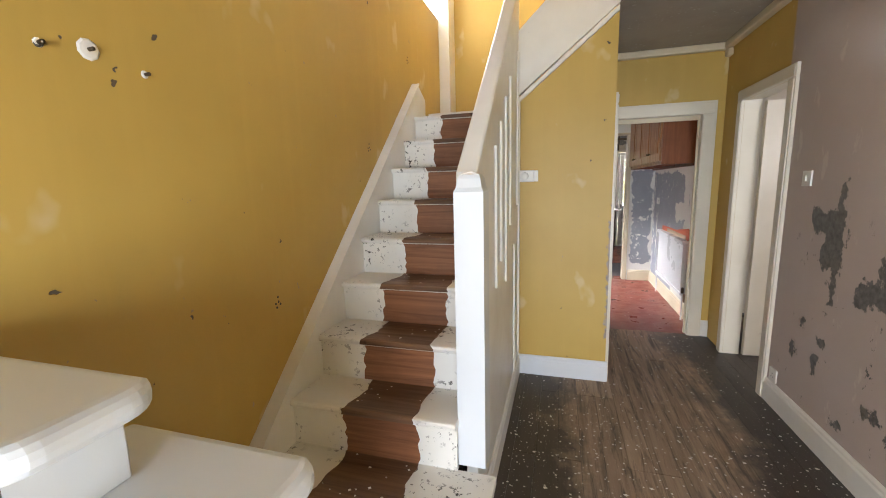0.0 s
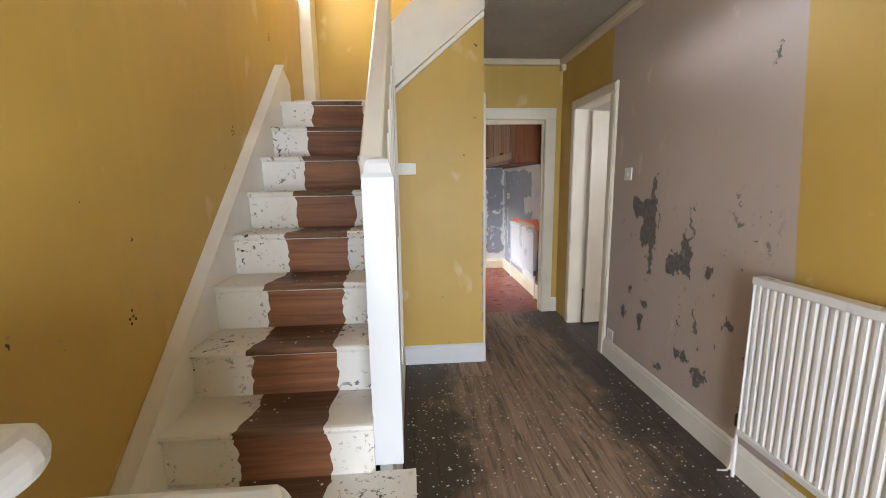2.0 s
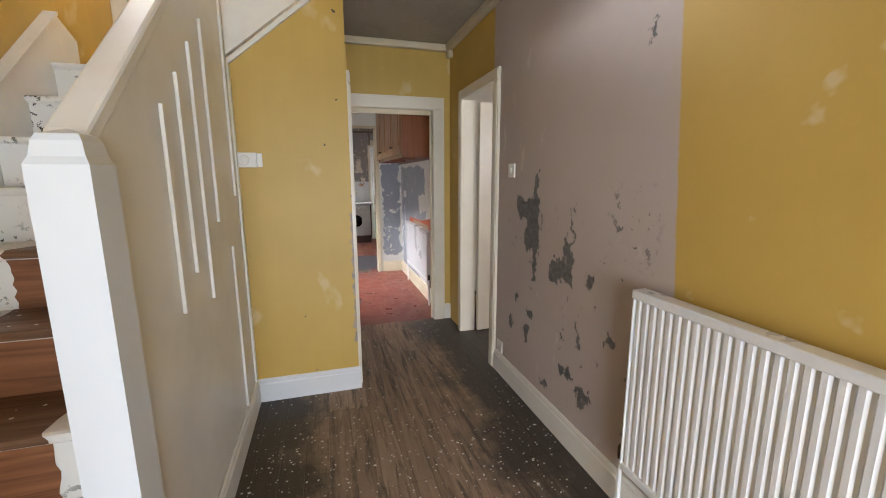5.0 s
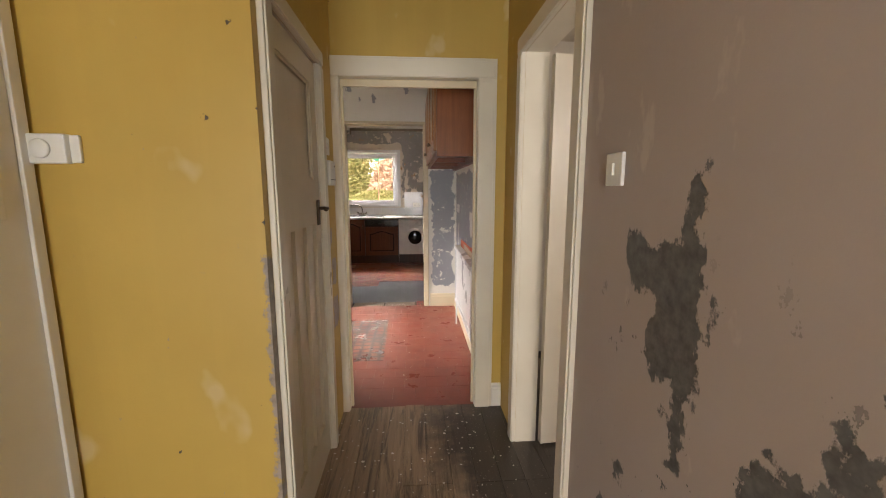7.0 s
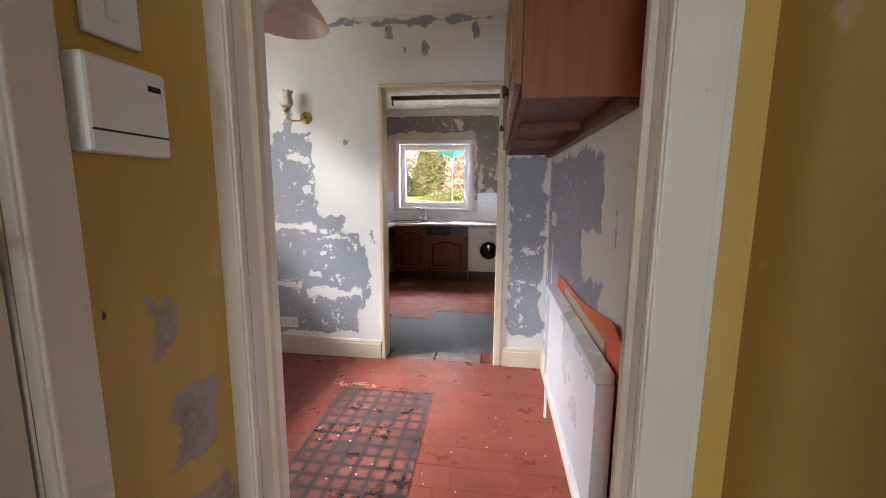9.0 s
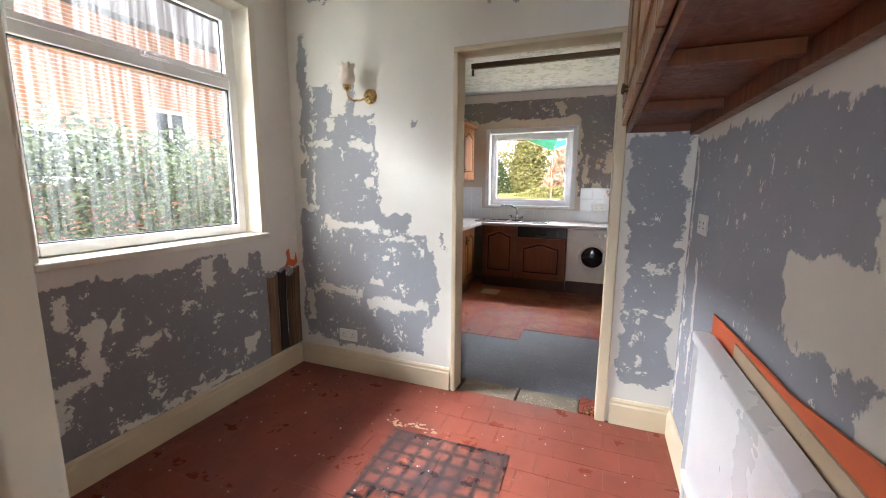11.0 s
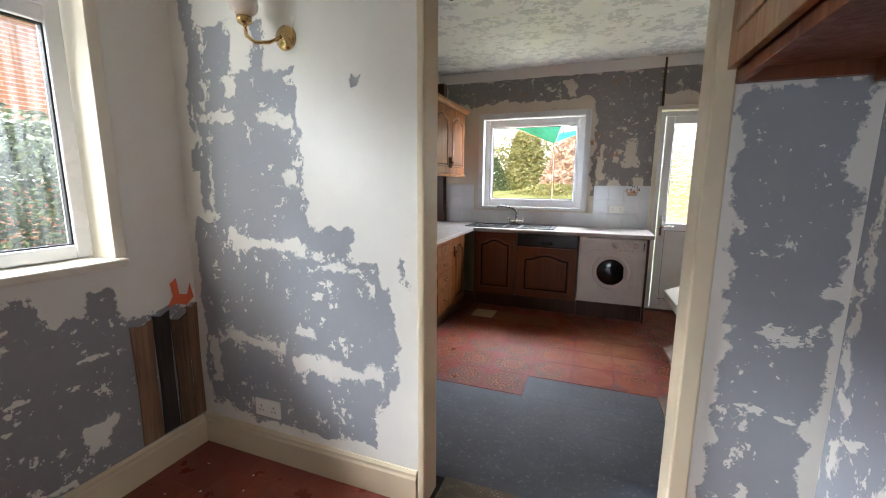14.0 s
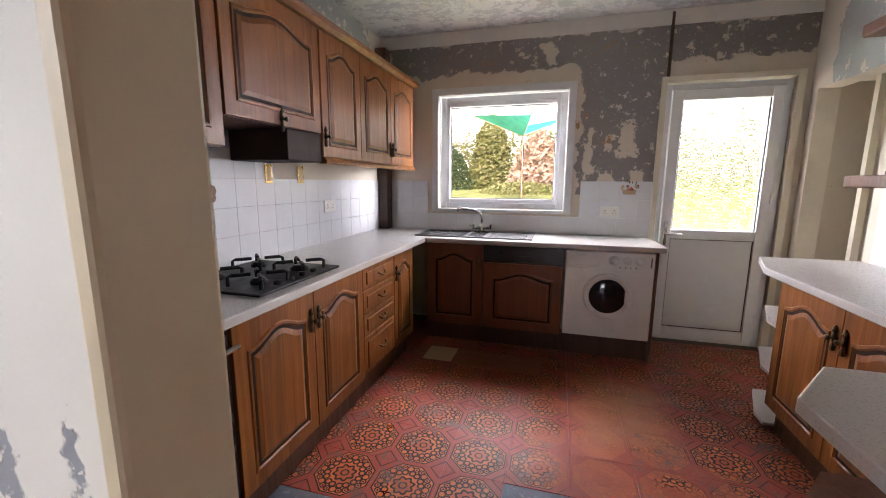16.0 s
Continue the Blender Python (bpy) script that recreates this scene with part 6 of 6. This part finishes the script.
rng = random.Random(8)
bw = 0.118
cuts = {}
for i in range(-1, 24):
    x = 0.72 + bw * (i + 0.5)
    if x > 3.5:
        break
    y = -1.1
    while y < 5.2:
        ln = rng.choice((1.4, 2.1, 2.8))
        ln = min(ln, 5.21 - y)
        if ln not in cuts:
            cuts[ln] = piece_mesh("floorboard", bw - 0.0015, ln - 0.001, 0.02, BOARDS, 0.001)
        lay("floorboard", cuts[ln], x, y + ln / 2, rng.uniform(-0.0012, 0.0008), floor)
        y += ln
lb = piece_mesh("floorboard", 3.1, 0.117, 0.02, BOARDS)
for i in range(28):
    lay("floorboard", lb, 5.02, 2.56 + 0.12 * i, 0, floor)

qt = piece_mesh("quarry_tile", 0.1524, 0.1524, 0.02, QUARRY, 0.0008)
ny = 14
for j in range(ny):
    for i in range(17):
        x = 0.80 + 0.153 * (i + 0.5) - (0.0765 if j % 2 else 0)
        y = 5.29 + 0.153 * (j + 0.5)
        if x < 3.36:
            lay("quarry_tile", qt, x, y, rng.uniform(-0.0008, 0.0005), floor)
th = piece_mesh("quarry_tile", 0.785, 0.10, 0.02, QUARRY)
lay("quarry_tile", th, 2.772, 5.245, 0, floor)
sl = piece_mesh("threshold_stone", 0.37, 0.19, 0.012, STONE, 0.006)
for i in range(2):
    lay("threshold_stone", sl, 2.24 + 0.38 * i, 7.51, rng.uniform(-0.003, 0), floor)
lay("quarry_tile", piece_mesh("quarry_tile", 0.13, 0.18, 0.012, KTILE), 2.875, 7.54, 0, floor)
kt = piece_mesh("vinyl_tile", 0.279, 0.279, 0.011, KTILE, 0.0008)
bt = piece_mesh("bitumen_tile", 0.2795, 0.2795, 0.009, SLATE, 0.0005)
for j in range(12):
    for i in range(12):
        x, y = 0.86 + 0.28 * (i + 0.5), 7.60 + 0.28 * (j + 0.5)
        if y > 10.74 or x > 4.5:
            continue
        bare = (j <= 2 and i <= 7) or (j == 3 and 5 <= i <= 7)
        lay("bitumen_tile" if bare else "vinyl_tile", bt if bare else kt, x, y, -0.003 if bare else rng.uniform(-0.0005, 0.0005), floor)

mat = thing("vinyl_offcut", pose(0, 0, 0.0), "brown check vinyl offcut lying on the red floor", "floor mat")
part("sheet", prism([(1.87, 6.89), (2.19, 6.897), (2.223, 5.895), (1.92, 5.89)], "z", 0.0012, 0.0035), BROWNMAT, mat)
part("sheet", prism([(2.192, 6.897), (2.51, 6.905), (2.53, 5.90), (2.225, 5.895)], "z", 0.0012, 0.0033), BROWNMAT, mat)
torn = thing("glue_scraps", pose(0, 0, 0), "torn backing scraps round the vinyl offcut", "paper scraps", "", "stuff")
bm = bmesh.new()
for i in range(40):
    x, y, s = rng.uniform(1.78, 2.1), rng.gauss(6.95, 0.02), rng.uniform(0.004, 0.025)
    box(bm, x, y, 0.001, x + s, y + s * 0.6, 0.0022)
part("scrap", bm, HARDB, torn)

lay("vinyl_patch", piece_mesh("vinyl_patch", 0.62, 0.26, 0.002, CABW, 0.0005), 2.05, 9.90, 0.0025, floor)
lay("vinyl_patch", piece_mesh("vinyl_patch", 0.22, 0.24, 0.002, HARDB, 0.0005), 1.62, 9.93, 0.0025, floor)

# white wall tiles in the kitchen
kb, kl = bpy.data.objects["wall_kitchen_back"], bpy.data.objects["wall_kitchen_left"]
wt = piece_mesh("wall_tile", 0.1492, 0.1492, 0.009, TILEW, 0.0015)


def wall_tile(parent, m):
    ob = new("wall_tile", wt)
    ob.parent = parent
    ob.matrix_local = m


for j in range(3):
    z = WT + 0.075 + 0.15 * j
    for i in range(16):
        x = 0.80 + 0.15 * (i + 0.5)
        if 1.25 < x < 2.58 and z > 1.0:
            continue
        if x < 3.14:
            wall_tile(kb, pose(x, 10.729, z, 90, 0, 0))
    for i in range(17):
        wall_tile(kl, pose(0.811, 8.12 + 0.15 * (i + 0.5), z, 90, 0, 90))
for j in (3, 4):
    for i in range(7):
        wall_tile(kl, pose(0.811, 8.12 + 0.15 * (i + 0.5), WT + 0.075 + 0.15 * j, 90, 0, 90))
for j in range(4):
    for i in range(12):
        wall_tile(bpy.data.objects["wall_kitchen_right"], pose(4.109, 8.1 + 0.15 * (i + 0.5), WT + 0.075 + 0.15 * j, 90, 0, -90))

for y, z in ((2.42, 0.99), (3.32, 1.68), (4.02, 2.36)):
    hc = thing("fixing_holes", pose(0.901, y, z), "cluster of dark screw holes in the mustard wall", "screw holes", "holes left by old fittings")
    for dy, dz in ((0, 0.02), (-0.015, -0.005), (0.012, -0.012), (0.002, 0.0), (-0.01, -0.022)):
        part("hole", lathe([(0.0055, 0.0), (0.004, 0.0012), (0.001, 0.0014)], 7, "x"), RUBBER, hc, at=pose(0, dy, dz))

# flakes of paint and plaster on the floors and stairs
bm = bmesh.new()
for i in range(1500):
    x, y, s = rng.uniform(1.75, 3.3), rng.uniform(1.4, 5.1), rng.uniform(0.002, 0.006)
    if i % 50 == 0:
        s = 0.009
    if rng.random() < 0.35:
        y = rng.uniform(2.0, 3.6)
    a = rng.uniform(0, 3)
    vs = [bm.verts.new((x + s * math.cos(a + k * 1.57) * (1 + 0.4 * (k % 2)), y + s * math.sin(a + k * 1.57), 0.0012 + 0.15 * s * (k % 2))) for k in range(4)]
    bm.faces.new(vs)
for i in range(120):
    x, y, s = rng.uniform(0.85, 3.2), rng.uniform(5.4, 7.4), rng.uniform(0.002, 0.007)
    a = rng.uniform(0, 3)
    bm.faces.new([bm.verts.new((x + s * math.cos(a + k * 1.57), y + s * math.sin(a + k * 1.57), 0.0045)) for k in range(4)])
for i in range(160):
    k = rng.randint(1, 8)
    x, y, s = rng.uniform(0.92, 1.6), tread_y(k) + rng.uniform(0.03, 0.24), rng.uniform(0.002, 0.007)
    bm.faces.new([bm.verts.new((x + s * math.cos(q * 1.57), y + s * math.sin(q * 1.57), tread_z(k) + 0.0025)) for q in range(4)])
solid("paint_flakes", bm, CEILD, "scattered pale paint flakes and grit", "debris", "stuff")
